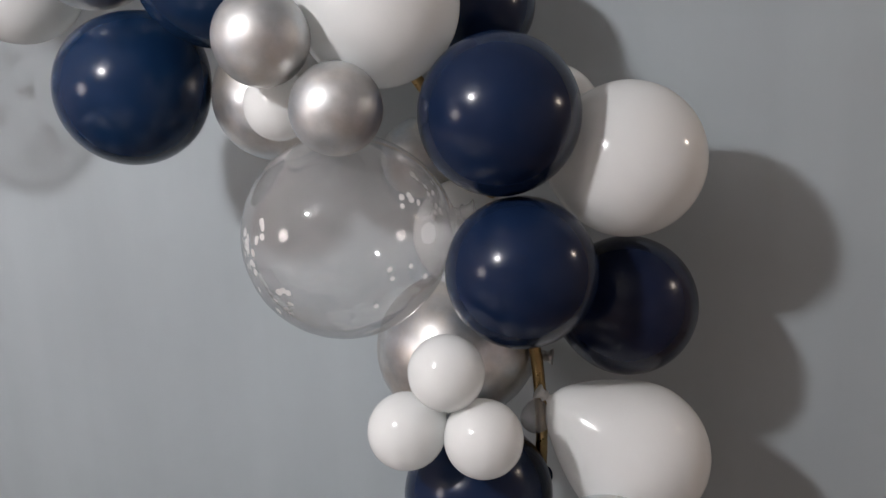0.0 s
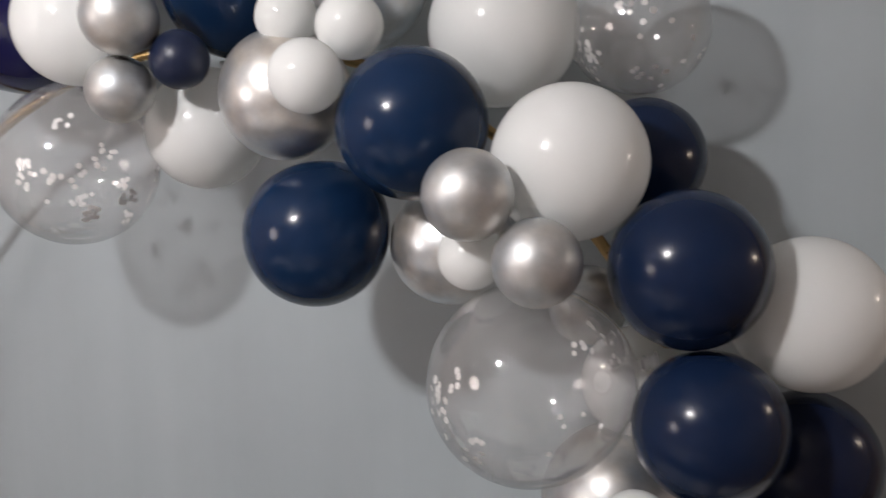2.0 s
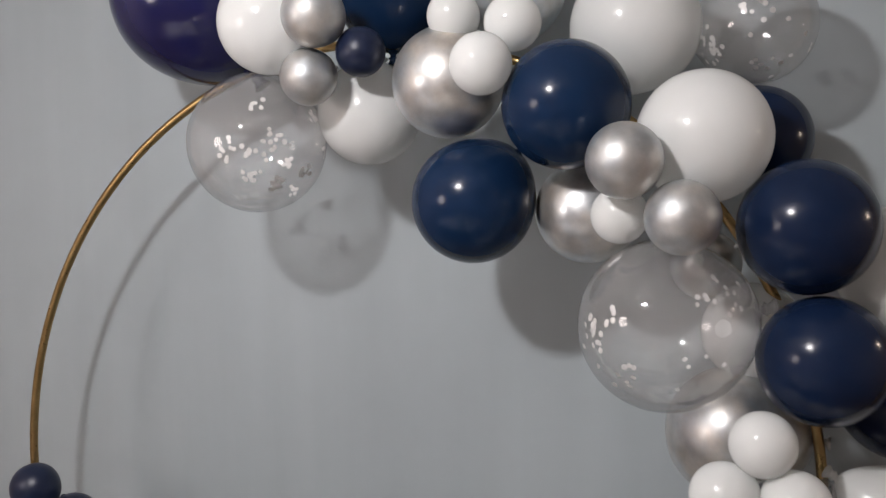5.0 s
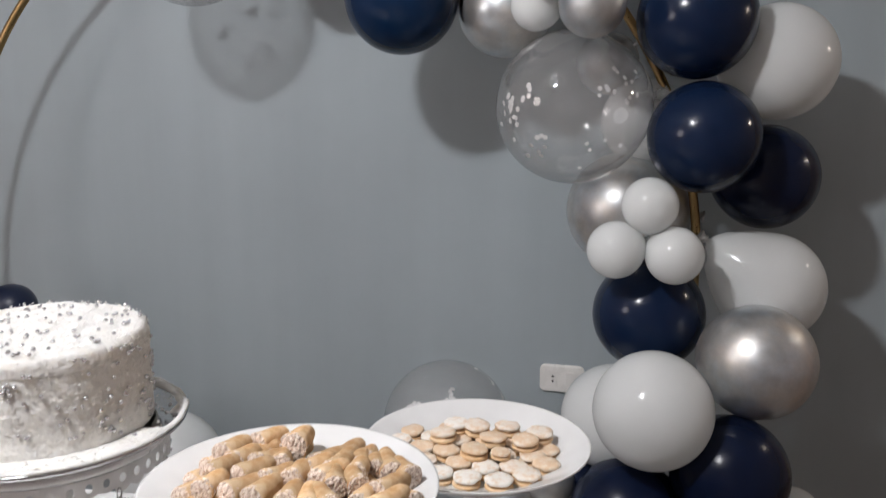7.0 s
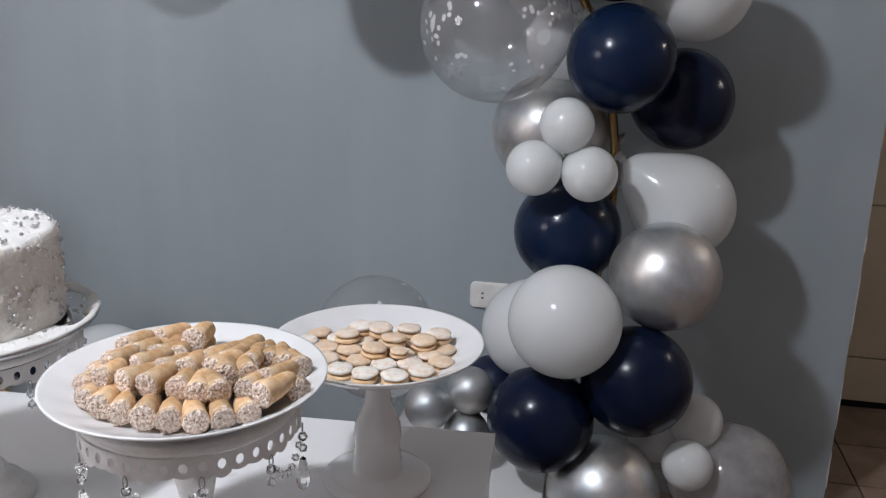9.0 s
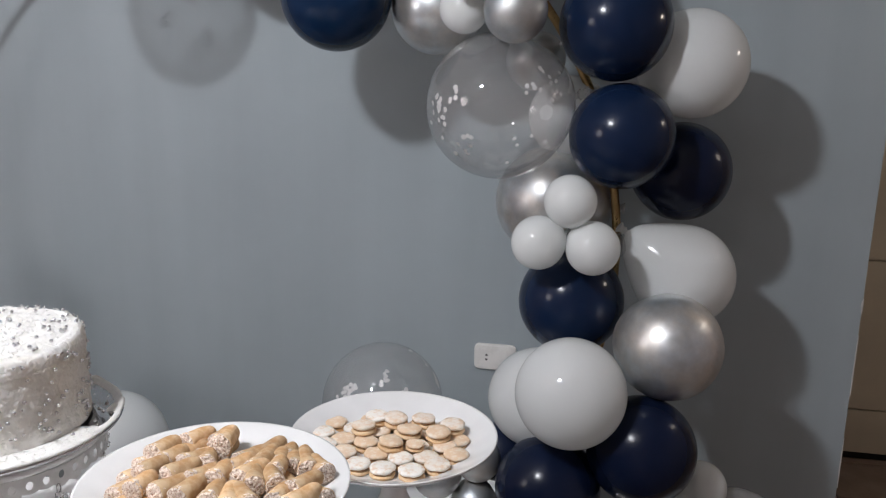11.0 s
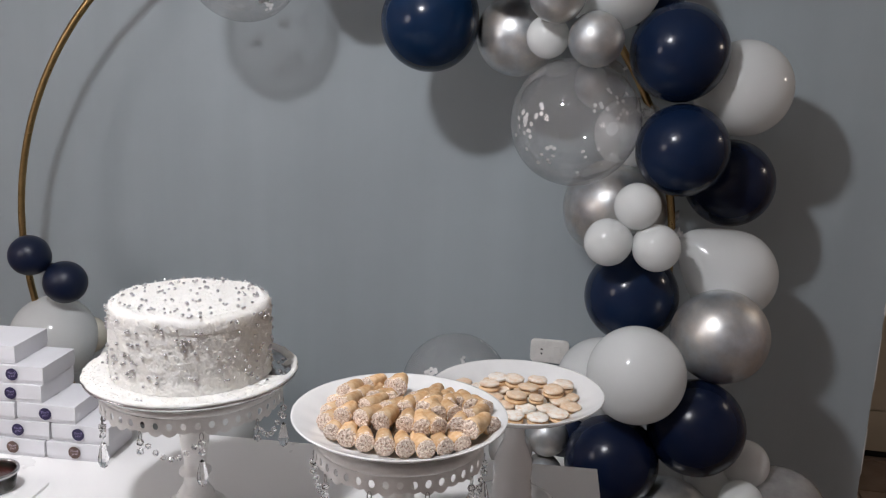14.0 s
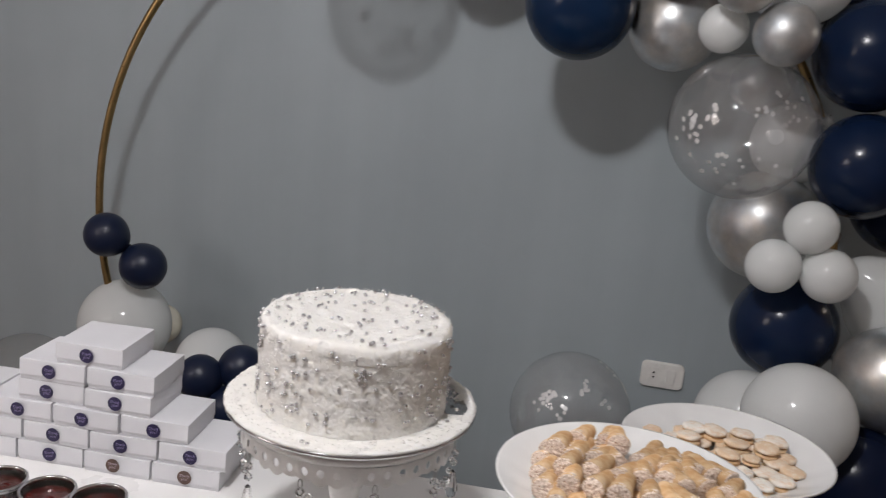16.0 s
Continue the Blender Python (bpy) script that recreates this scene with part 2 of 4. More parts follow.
def tube(points, radius, steps=8, closed=False):
    bm = bmesh.new()
    n = len(points)
    rings = []
    for i, p in enumerate(points):
        p = Vector(p)
        a = Vector(points[(i - 1) % n] if closed or i else p)
        b = Vector(points[(i + 1) % n] if closed or i < n - 1 else p)
        q = (b - a).to_track_quat("Z", "Y")
        rings.append([bm.verts.new(p + q @ Vector((radius * math.cos(2 * math.pi * k / steps), radius * math.sin(2 * math.pi * k / steps), 0))) for k in range(steps)])
    pairs = list(zip(rings, rings[1:])) + ([(rings[-1], rings[0])] if closed else [])
    for a, b in pairs:
        for k in range(steps):
            bm.faces.new((a[k], a[(k + 1) % steps], b[(k + 1) % steps], b[k]))
    if not closed:
        bm.faces.new(rings[0][::-1])
        bm.faces.new(rings[-1])
    bmesh.ops.recalc_face_normals(bm, faces=bm.faces)
    return bm


# ---- room ----
WALL_END, CEILING = 1.655, 2.72
structure = dict(kind="structure")
tagged(thing("wall_north", box(-2.9, 0.0, -0.05, WALL_END, 0.16, CEILING, 0.004), WALL, "matt blue-grey painted wall behind the balloon hoop", "wall", smooth=False), **structure)
tagged(thing("wall_west", box(-3.06, -5.2, -0.05, -2.902, 1.0, CEILING), WALL_PALE, "unseen pale cream side wall of the room, tinted for warm bounce light", "wall", smooth=False), **structure)
tagged(thing("wall_south", box(-3.06, -5.36, -0.05, 3.4, -5.202, CEILING), WALL_PALE, "unseen pale cream back wall of the room, tinted for warm bounce light", "wall", smooth=False), **structure)
tagged(thing("wall_east", box(3.24, -5.2, -0.05, 3.4, 1.0, CEILING), WALL_PALE, "unseen pale cream wall of the passage, tinted for warm bounce light", "wall", smooth=False), **structure)
tagged(thing("wall_passage", box(-2.9, 0.852, -0.05, 3.238, 1.04, CEILING), WALL_PALE, "pale cream painted wall round the passage door", "wall", smooth=False), **structure)
tagged(thing("wall_passage_end", box(0.6, 0.162, -0.05, 0.7, 0.850, CEILING), WALL_PALE, "pale cream painted wall closing the passage", "wall", smooth=False), **structure)
tagged(thing("ceiling", box(-3.06, -5.36, CEILING, 3.4, 1.04, CEILING + 0.1), CEIL, "plain white painted ceiling", "ceiling", smooth=False), **structure)
floor = tagged(thing("floor", box(-3.06, -5.36, -0.12, 3.4, 1.04, -0.006), GROUT, "brown ceramic tile floor with dark joints", "floor", smooth=False), **structure)

door = tagged(thing("door_1", None, None, "closed cream-painted panelled door above a dark gap", "door"), **structure)
for z0, z1 in ((0.03, 0.2), (0.206, 0.775), (0.781, 1.34), (1.346, 2.05)):
    part("door_panel", box(1.45, 0.775, z0, 2.75, 0.815, z1, 0.003), DOOR, door, smooth=False)
part("door_leaf", box(1.44, 0.79, 0.025, 2.76, 0.85, 2.06), DOOR, door, smooth=False)
# near-black strip that stands in for the shade under the leaf
part("door_gap_shade", box(1.44, 0.80, -0.004, 2.76, 0.85, 0.022), GAP_SHADE, door, "dark strip painting the shade in the gap under the door", smooth=False)
part("door_sill", box(1.40, 0.735, -0.004, 2.8, 0.772, 0.006, 0.002), TILE, door, "worn brown sill", smooth=False)


def ceiling_lamp(x, y, z, radius, strength, colour, label, housing=False):
    """A rose on the ceiling with a stem, a socket and a glowing bulb."""
    lamp = thing("ceiling_lamp", None, None, label, "lamp", at=pose(x, y, z))
    part("rose", revolve([(0, CEILING - z), (0.06, CEILING - z), (0.055, CEILING - z - 0.02), (0.014, CEILING - z - 0.024), (0.014, radius + 0.03), (0.022, radius + 0.028), (0.022, radius * 0.9), (0, radius * 0.9)], 24), PLASTIC, lamp)
    # the glowing dome ends a little above its equator in an opaque housing, or closes to a full globe
    last = 8 if housing else 14
    bulb = revolve([(radius * math.sin(math.pi * i / 14), -radius * math.cos(math.pi * i / 14)) for i in range(last + 1)], 28)
    if housing:
        rim, lift = radius * math.sin(math.pi * last / 14), -radius * math.cos(math.pi * last / 14)
        # unseen housing, added to dim the ceiling and the upper wall
        part("housing", revolve([(rim * 1.04, lift - 0.004), (rim * 1.05, lift + 0.004), (rim * 0.8, lift + 0.03), (0.024, radius + 0.026), (0.014, radius + 0.03), (0.012, radius + 0.02), (rim * 0.9, lift + 0.006), (rim * 1.0, lift - 0.003), (rim * 1.04, lift - 0.004)], 32), PLASTIC, lamp, "unseen opaque white housing added to hold light off the ceiling")
    part("bulb", bulb, glowing("bulb_light", colour, strength), lamp, "glowing white bulb")
    return lamp


ceiling_lamp(-0.05, -2.26, 2.55, 0.080, LAMP_MAIN, (0.96, 0.965, 1.0), "round white ceiling bulb that lights the table", True)
ceiling_lamp(2.50, -0.22, 1.85, 0.028, LAMP_SIDE, (1.0, 0.88, 0.76), "small warm bulb on a long stem by the passage")
# unseen globe, added as soft warm fill on the cake and table
ceiling_lamp(-1.6, -2.6, 1.8, 0.32, LAMP_FILL, (1.0, 0.925, 0.915), "large unseen white globe added beside the table as fill light")


def outlet():
    o = thing("wall_outlet", None, None, "white plastic wall plate with a socket and a switch", "outlet", at=pose(0.639, 0.0, 0.591))
    plate = bmesh.new()
    loops = []
    for y, inset in ((-0.0005, 0.0), (-0.0075, 0.0), (-0.0100, 0.0014), (-0.0112, 0.0040)):
        loop = []
        for k in range(32):
            a = 2 * math.pi * k / 32
            sx, sz = (1 if math.cos(a) >= 0 else -1), (1 if math.sin(a) >= 0 else -1)
            cr = 0.017 - inset
            loop.append(plate.verts.new((sx * (0.064 - 0.017) + cr * math.cos(a), y, sz * (0.0405 - 0.017) + cr * math.sin(a))))
        loops.append(loop)
    for p, q in zip(loops, loops[1:]):
        for k in range(32):
            plate.faces.new((p[k], p[(k + 1) % 32], q[(k + 1) % 32], q[k]))
    plate.faces.new(loops[-1])
    bmesh.ops.recalc_face_normals(plate, faces=plate.faces)
    part("plate", plate, PLASTIC, o, smooth=False)
    part("switch", box(0.013, -0.0155, -0.022, 0.036, -0.0105, 0.022, 0.002), PLASTIC, o, smooth=False)
    socket = part("socket", box(-0.037, -0.0125, -0.021, -0.014, -0.0105, 0.021, 0.001), PLASTIC, o, smooth=False)
    for z in (0.008, -0.008):
        bm = bmesh.new()
        tip = 0.004 if z > 0 else -0.004
        a, b = [[bm.verts.new((x, y, zz)) for x, zz in ((-0.030, z - tip * 0.8), (-0.021, z - tip * 0.8), (-0.0255, z + tip))] for y in (-0.0131, -0.0124)]
        bm.faces.new(a), bm.faces.new(b)
        for i in range(3):
            bm.faces.new((a[i], a[(i + 1) % 3], b[(i + 1) % 3], b[i]))
        bmesh.ops.recalc_face_normals(bm, faces=bm.faces)
        part("socket_hole", bm, SLOT, socket, "black socket hole", smooth=False)


outlet()

# pale slivers that paint the lit edge of the wall's corner
rnd = random.Random(17)
corner = bpy.data.objects["wall_north"]
z = 0.08
while z < 0.85:
    tall, deep = rnd.uniform(0.03, 0.2), rnd.uniform(0.001, 0.0035)
    bm = bmesh.new()
    edge, inner = [], []
    for k in range(7):
        h = z + tall * k / 6
        edge.append(bm.verts.new((WALL_END + 0.0012, -0.0012, h)))
        inner.append(bm.verts.new((WALL_END - deep * (math.sin(math.pi * k / 6) ** 0.6) * rnd.uniform(0.6, 1.2) - 0.0012, -0.0012, h)))
    side = [bm.verts.new((WALL_END + 0.0012, 0.004, v.co.z)) for v in edge]
    for k in range(6):
        bm.faces.new((inner[k], edge[k], edge[k + 1], inner[k + 1]))
        bm.faces.new((edge[k], side[k], side[k + 1], edge[k + 1]))
    part("lit_edge", bm, EDGE_LIGHT, corner, "pale sliver painting the lit edge of the wall's corner", smooth=False)
    z += tall + rnd.uniform(0.02, 0.16)

# ---- hoop ----
HOOP = Matrix.Translation((-0.032, -0.348, 1.008)) @ pose(0, 0, 0, -3.84)
points = [HOOP @ Vector((1.001 * math.cos(2 * math.pi * i / 160), 0, 1.001 * math.sin(2 * math.pi * i / 160))) for i in range(160)]
thing("balloon_hoop", tube(points, 0.0108, 14, True), GOLD, "large round gold metal hoop leaning towards the wall", "hoop")


def hoop_near(p):
    q = HOOP.inverted() @ Vector(p)
    s = Vector((q.x, 0, q.z)).normalized() * 1.001
    return HOOP @ s


# ---- balloons ----
WORDS = {
    "navy": (NAVY, "glossy navy blue latex balloon"), "violet": (VIOLET, "very large glossy violet-navy latex balloon"), "navy_mid": (NAVY_MID, "glossy deep navy latex balloon"), "navy_dark": (NAVY_DARK, "dark navy latex balloon"), "navy_small": (NAVY_MATT, "small navy blue latex balloon"),
    "white": (WHITE, "white latex balloon"), "white_small": (WHITE, "small white latex balloon"), "cream": (PEARL, "small cream latex balloon"),
    "silver": (SILVER, "silver chrome latex balloon"), "silver_small": (SILVER_SOFT, "small silver chrome latex balloon"),
    "pearly": (PEARLY, "half-clear pearly grey latex balloon"),
    "clear": (CLEAR, "large clear balloon with silver confetti inside"), "smoky": (CLEAR_GREY, "translucent grey latex balloon"), "shaded_clear": (CLEAR_GREY, "large clear balloon, shade put into its grey tint, with silver confetti inside"),
}
CONFETTI_MESH = None


def balloon(kind, x, y, z, r, knot=None, stretch=0.07, note="on the hoop", squash=1.0):
    """One balloon round its centre; knot: the way its neck points, by default towards the hoop."""
    material, words = WORDS[kind]
    centre = Vector((x, y, z))
    if knot is None:
        knot = (hoop_near(centre) - centre) + Vector((0, 0.35 * r, 0))
    back = -Vector(knot).normalized()
    profile = []
    for i in range(31):
        a = math.pi * i / 32
        h = math.cos(a)
        profile.append((r * squash * math.sin(a) * (1 - 0.5 * stretch * max(0, -h) ** 2), r * (h * (1 + stretch * h * h) if h < 0 else h)))
    end = profile[-1][1]
    profile += [(r * 0.075, end - r * 0.035), (r * 0.05, end - r * 0.07), (r * 0.05, end - r * 0.1)]
    ob = thing("balloon", revolve(profile, 56), material, f"{words} {note}", "balloon", "balloon garland")
    ob.matrix_world = Matrix.Translation(centre) @ back.to_track_quat("Z", "Y").to_matrix().to_4x4()
    k = end - r * 0.1
    knot_profile = [(0, k + r * 0.01), (r * 0.05, k + r * 0.01), (r * 0.085, k - r * 0.02), (r * 0.06, k - r * 0.05), (r * 0.075, k - r * 0.09), (r * 0.11, k - r * 0.14), (0, k - r * 0.12)]
    part("knot", revolve(knot_profile, 14), material, ob)
    return ob


def confetti(ob, r, seed, spots):
    """Round foil flakes on the inside of a clear balloon, in patches of (yaw, pitch, spread, count), degrees in the world."""
    global CONFETTI_MESH
    if CONFETTI_MESH is None:
        CONFETTI_MESH = bm_mesh("confetti", revolve([(0, 0.0004), (0.0053, 0.0003), (0.0053, -0.0003), (0, -0.0004)], 12), CONFETTI, False)
    rnd = random.Random(seed)
    inv = ob.matrix_world.to_3x3().inverted()
    for yaw, pitch, spread, count in spots:
        for _ in range(count):
            a, b = radians(yaw + rnd.gauss(0, spread)), radians(pitch + rnd.gauss(0, spread * 0.8))
            d = inv @ Vector((math.sin(a) * math.cos(b), -math.cos(a) * math.cos(b), math.sin(b)))
            s = rnd.uniform(0.85, 1.15)
            flake = part("confetti", CONFETTI_MESH, None, ob)
            turn = (d + Vector((rnd.gauss(0, 0.12), rnd.gauss(0, 0.12), rnd.gauss(0, 0.12)))).to_track_quat("Z", "Y")
            flake.matrix_local = Matrix.LocRotScale(d * (r * 0.978), turn, (s, s, s))


# upper right: the large balloons of the arch
balloon("navy", 0.283, -0.428, 1.624, 0.131, (0.6, 0.45, 0.75), 0.1, "hanging inside the hoop")
balloon("navy", 0.499, -0.499, 1.808, 0.126)
balloon("navy_mid", 0.933, -0.47, 1.566, 0.124)
balloon("navy_mid", 0.962, -0.475, 1.323, 0.119)
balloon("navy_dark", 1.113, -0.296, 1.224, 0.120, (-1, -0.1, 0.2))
balloon("white", 1.116, -0.343, 1.482, 0.126, (-1, 0.1, 0.1))
balloon("white", 0.754, -0.484, 1.736, 0.125)
balloon("white", 0.602, -0.279, 1.988, 0.138)
# the grey film stands in for the shadow behind this clear balloon
top_clear = balloon("shaded_clear", 0.844, -0.241, 1.978, 0.122, (-1, 0, -0.3))
balloon("navy_mid", 0.848, -0.249, 1.743, 0.109, (-1, 0, 0))
balloon("silver_small", 0.629, -0.627, 1.691, 0.069, (0.2, 1, -0.2))
balloon("silver_small", 0.726, -0.608, 1.589, 0.067, (-0.1, 1, 0.3))
balloon("silver", 0.509, -0.34, 1.599, 0.111)
balloon("white_small", 0.606, -0.537, 1.593, 0.054, (0.3, 1, 0))
mid_clear = balloon("clear", 0.684, -0.495, 1.383, 0.165, (1, 0.35, 0.15), 0.06)
balloon("silver", 0.800, -0.30, 1.134, 0.138, (1, 0, -0.05), 0.12)
balloon("white", 0.836, -0.28, 1.344, 0.102, (1, 0, 0.1))
balloon("silver", 0.742, -0.245, 1.478, 0.074)
balloon("white", 0.974, -0.25, 1.545, 0.095, (-0.6, -0.2, 0))
balloon("smoky", 0.967, -0.40, 1.05, 0.026, (0.1, 0.2, 1), 0.3, "half deflated beside a white one")
# trio of small white ones
balloon("white_small", 0.858, -0.563, 1.185, 0.059, (0.02, 0.6, -1), 0.12)
balloon("white_small", 0.792, -0.570, 1.089, 0.061, (1, 0.6, 0.35))
balloon("white_small", 0.913, -0.565, 1.082, 0.061, (-0.7, 0.6, 0.5))
# lower right column
balloon("navy_mid", 0.868, -0.427, 0.915, 0.127)
balloon("white", 1.130, -0.364, 0.982, 0.127, (-0.152, -0.036, 0.112), 0.38, "with its neck turned to the hoop", 0.97)
balloon("silver", 1.096, -0.542, 0.857, 0.122, (-1, 0.6, 0.1))
balloon("white", 0.885, -0.668, 0.776, 0.123)
balloon("white", 0.804, -0.501, 0.687, 0.121)
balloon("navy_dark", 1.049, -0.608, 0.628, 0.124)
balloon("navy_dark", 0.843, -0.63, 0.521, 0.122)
balloon("navy_small", 0.712, -0.50, 0.533, 0.072)
balloon("silver_small", 0.575, -0.60, 0.507, 0.058, (0.7, 0.3, 0))
balloon("silver_small", 0.67, -0.569, 0.544, 0.057, (0, 0.6, -1))
balloon("silver_small", 0.665, -0.58, 0.434, 0.056, (0, 0.4, 1))
balloon("silver", 0.995, -0.62, 0.347, 0.131, (-0.3, 1, 0))
balloon("white_small", 1.196, -0.52, 0.503, 0.064, (-1, 0.3, -0.2))
balloon("white_small", 1.112, -0.50, 0.448, 0.068)
balloon("white_small", 1.178, -0.62, 0.44, 0.057, (-0.4, 1, 0))
balloon("pearly", 1.293, -0.50, 0.348, 0.139, (-1, 0.2, 0))
low_clear = balloon("clear", 0.387, -0.389, 0.584, 0.160, (0.2, 0.2, -1), 0.12, "lying behind the table")
# lower left group
balloon("navy_small", -0.964, -0.419, 0.886, 0.063, (0.5, 0.5, -0.5))
balloon("navy_small", -0.867, -0.388, 0.80, 0.067, (-0.6, 0.3, 0.4))
balloon("white", -0.947, -0.347, 0.600, 0.135, (0, 0.4, -1))
balloon("cream", -0.878, -0.26, 0.585, 0.062, (-0.4, 0.3, -1))
balloon("white", -0.624, -0.43, 0.556, 0.105, (-0.8, 0.2, -0.6))
balloon("white", -0.374, -0.44, 0.407, 0.147, (-0.5, 0.3, -0.8), 0.07, "low on the hoop behind the table")
balloon("navy_small", -0.587, -0.57, 0.577, 0.061, (0.5, 0.6, -0.3))
balloon("navy_small", -0.493, -0.52, 0.60, 0.063, (-0.4, 0.6, -0.4))
balloon("navy_small", -0.505, -0.57, 0.503, 0.058, (-0.2, 0.6, 0.5))
balloon("smoky", -1.132, -0.55, 0.451, 0.145, (0.4, 0.6, -0.5))
# upper left part of the arch
balloon("violet", -0.47, -0.311, 2.151, 0.215, (0.4, 0.1, -0.6), 0.08)
balloon("white", -0.153, -0.508, 2.02, 0.111)
balloon("silver_small", -0.015, -0.561, 2.015, 0.067, (0.3, 0.8, -0.3))
balloon("silver_small", -0.05, -0.524, 1.895, 0.061, (0.4, 0.8, 0.3))
balloon("navy_small", 0.062, -0.50, 1.943, 0.053, (-0.4, 0.8, 0))
balloon("navy", 0.059, -0.32, 2.109, 0.131, (0, 0, -1))
balloon("white_small", 0.256, -0.46, 2.008, 0.055, (0.4, 0.6, -0.3))
balloon("white_small", 0.394, -0.50, 1.975, 0.057, (-0.5, 0.7, -0.2))
balloon("white_small", 0.355, -0.59, 1.885, 0.060, (-0.2, 0.7, 0.5))
balloon("silver", 0.229, -0.422, 1.879, 0.120)
balloon("silver", 0.326, -0.28, 2.101, 0.128)
balloon("white", 0.0, -0.33, 1.832, 0.119)
left_clear = balloon("clear", -0.247, -0.418, 1.768, 0.160, (0.1, 0.3, 1), 0.05)
confetti(mid_clear, 0.165, 3, [(-46, -4, 10, 13), (-50, 6, 7, 5), (-29, 10, 6, 5), (-20, -25, 8, 5), (160, 10, 6, 4), (136, 18, 10, 7), (132, 5, 9, 5), (-35, -30, 10, 4), (150, -48, 14, 5)])
confetti(left_clear, 0.160, 5, [(6, -8, 5, 11), (26, -12, 6, 7), (48, -8, 5, 8), (52, -40, 4, 14), (78, -26, 4, 12), (30, 32, 7, 6), (140, 26, 4.5, 11), (-160, 10, 4.5, 11), (-140, -28, 4.5, 11), (165, -44, 5, 12), (120, -8, 4.5, 10), (-175, -14, 5, 9)])
confetti(top_clear, 0.122, 7, [(-50, -25, 8, 18), (-5, 0, 6, 4), (10, -50, 14, 6), (0, -10, 38, 12), (180, 0, 45, 12)])
confetti(low_clear, 0.160, 9, [(-25, 30, 7, 18), (-8, 18, 4, 5), (15, 48, 6, 8), (120, 40, 14, 8), (35, 32, 5, 4)])

# ---- table and plinth ----
TABLE_Z = 0.73
SET = Matrix.Translation((0.797, -1.118, 0)) @ pose(0, 0, 0, 0, 0, 3.4)
table = thing("buffet_table", None, None, "long white table with a smooth pale top", "table", at=SET)
part("tabletop", box(-1.9, -0.72, TABLE_Z - 0.03, 0, 0, TABLE_Z, 0.003), TABLE, table, smooth=False)
part("side_panel", box(-0.03, -0.70, 0, -0.006, -0.012, TABLE_Z - 0.031, 0.002), TABLE, table, smooth=False)
part("side_panel", box(-1.894, -0.70, 0, -1.87, -0.012, TABLE_Z - 0.031, 0.002), TABLE, table, smooth=False)
part("front_panel", box(-1.868, -0.70, 0.0, -0.032, -0.68, TABLE_Z - 0.031, 0.002), TABLE, table, smooth=False)
thing("plinth", box(0.44, -0.88, 0.0, 0.86, -0.2, 0.33, 0.004), TABLE, "low white plinth behind the table", "plinth", smooth=False)

# ---- cake ----
CAKE = (0.106, -1.487)


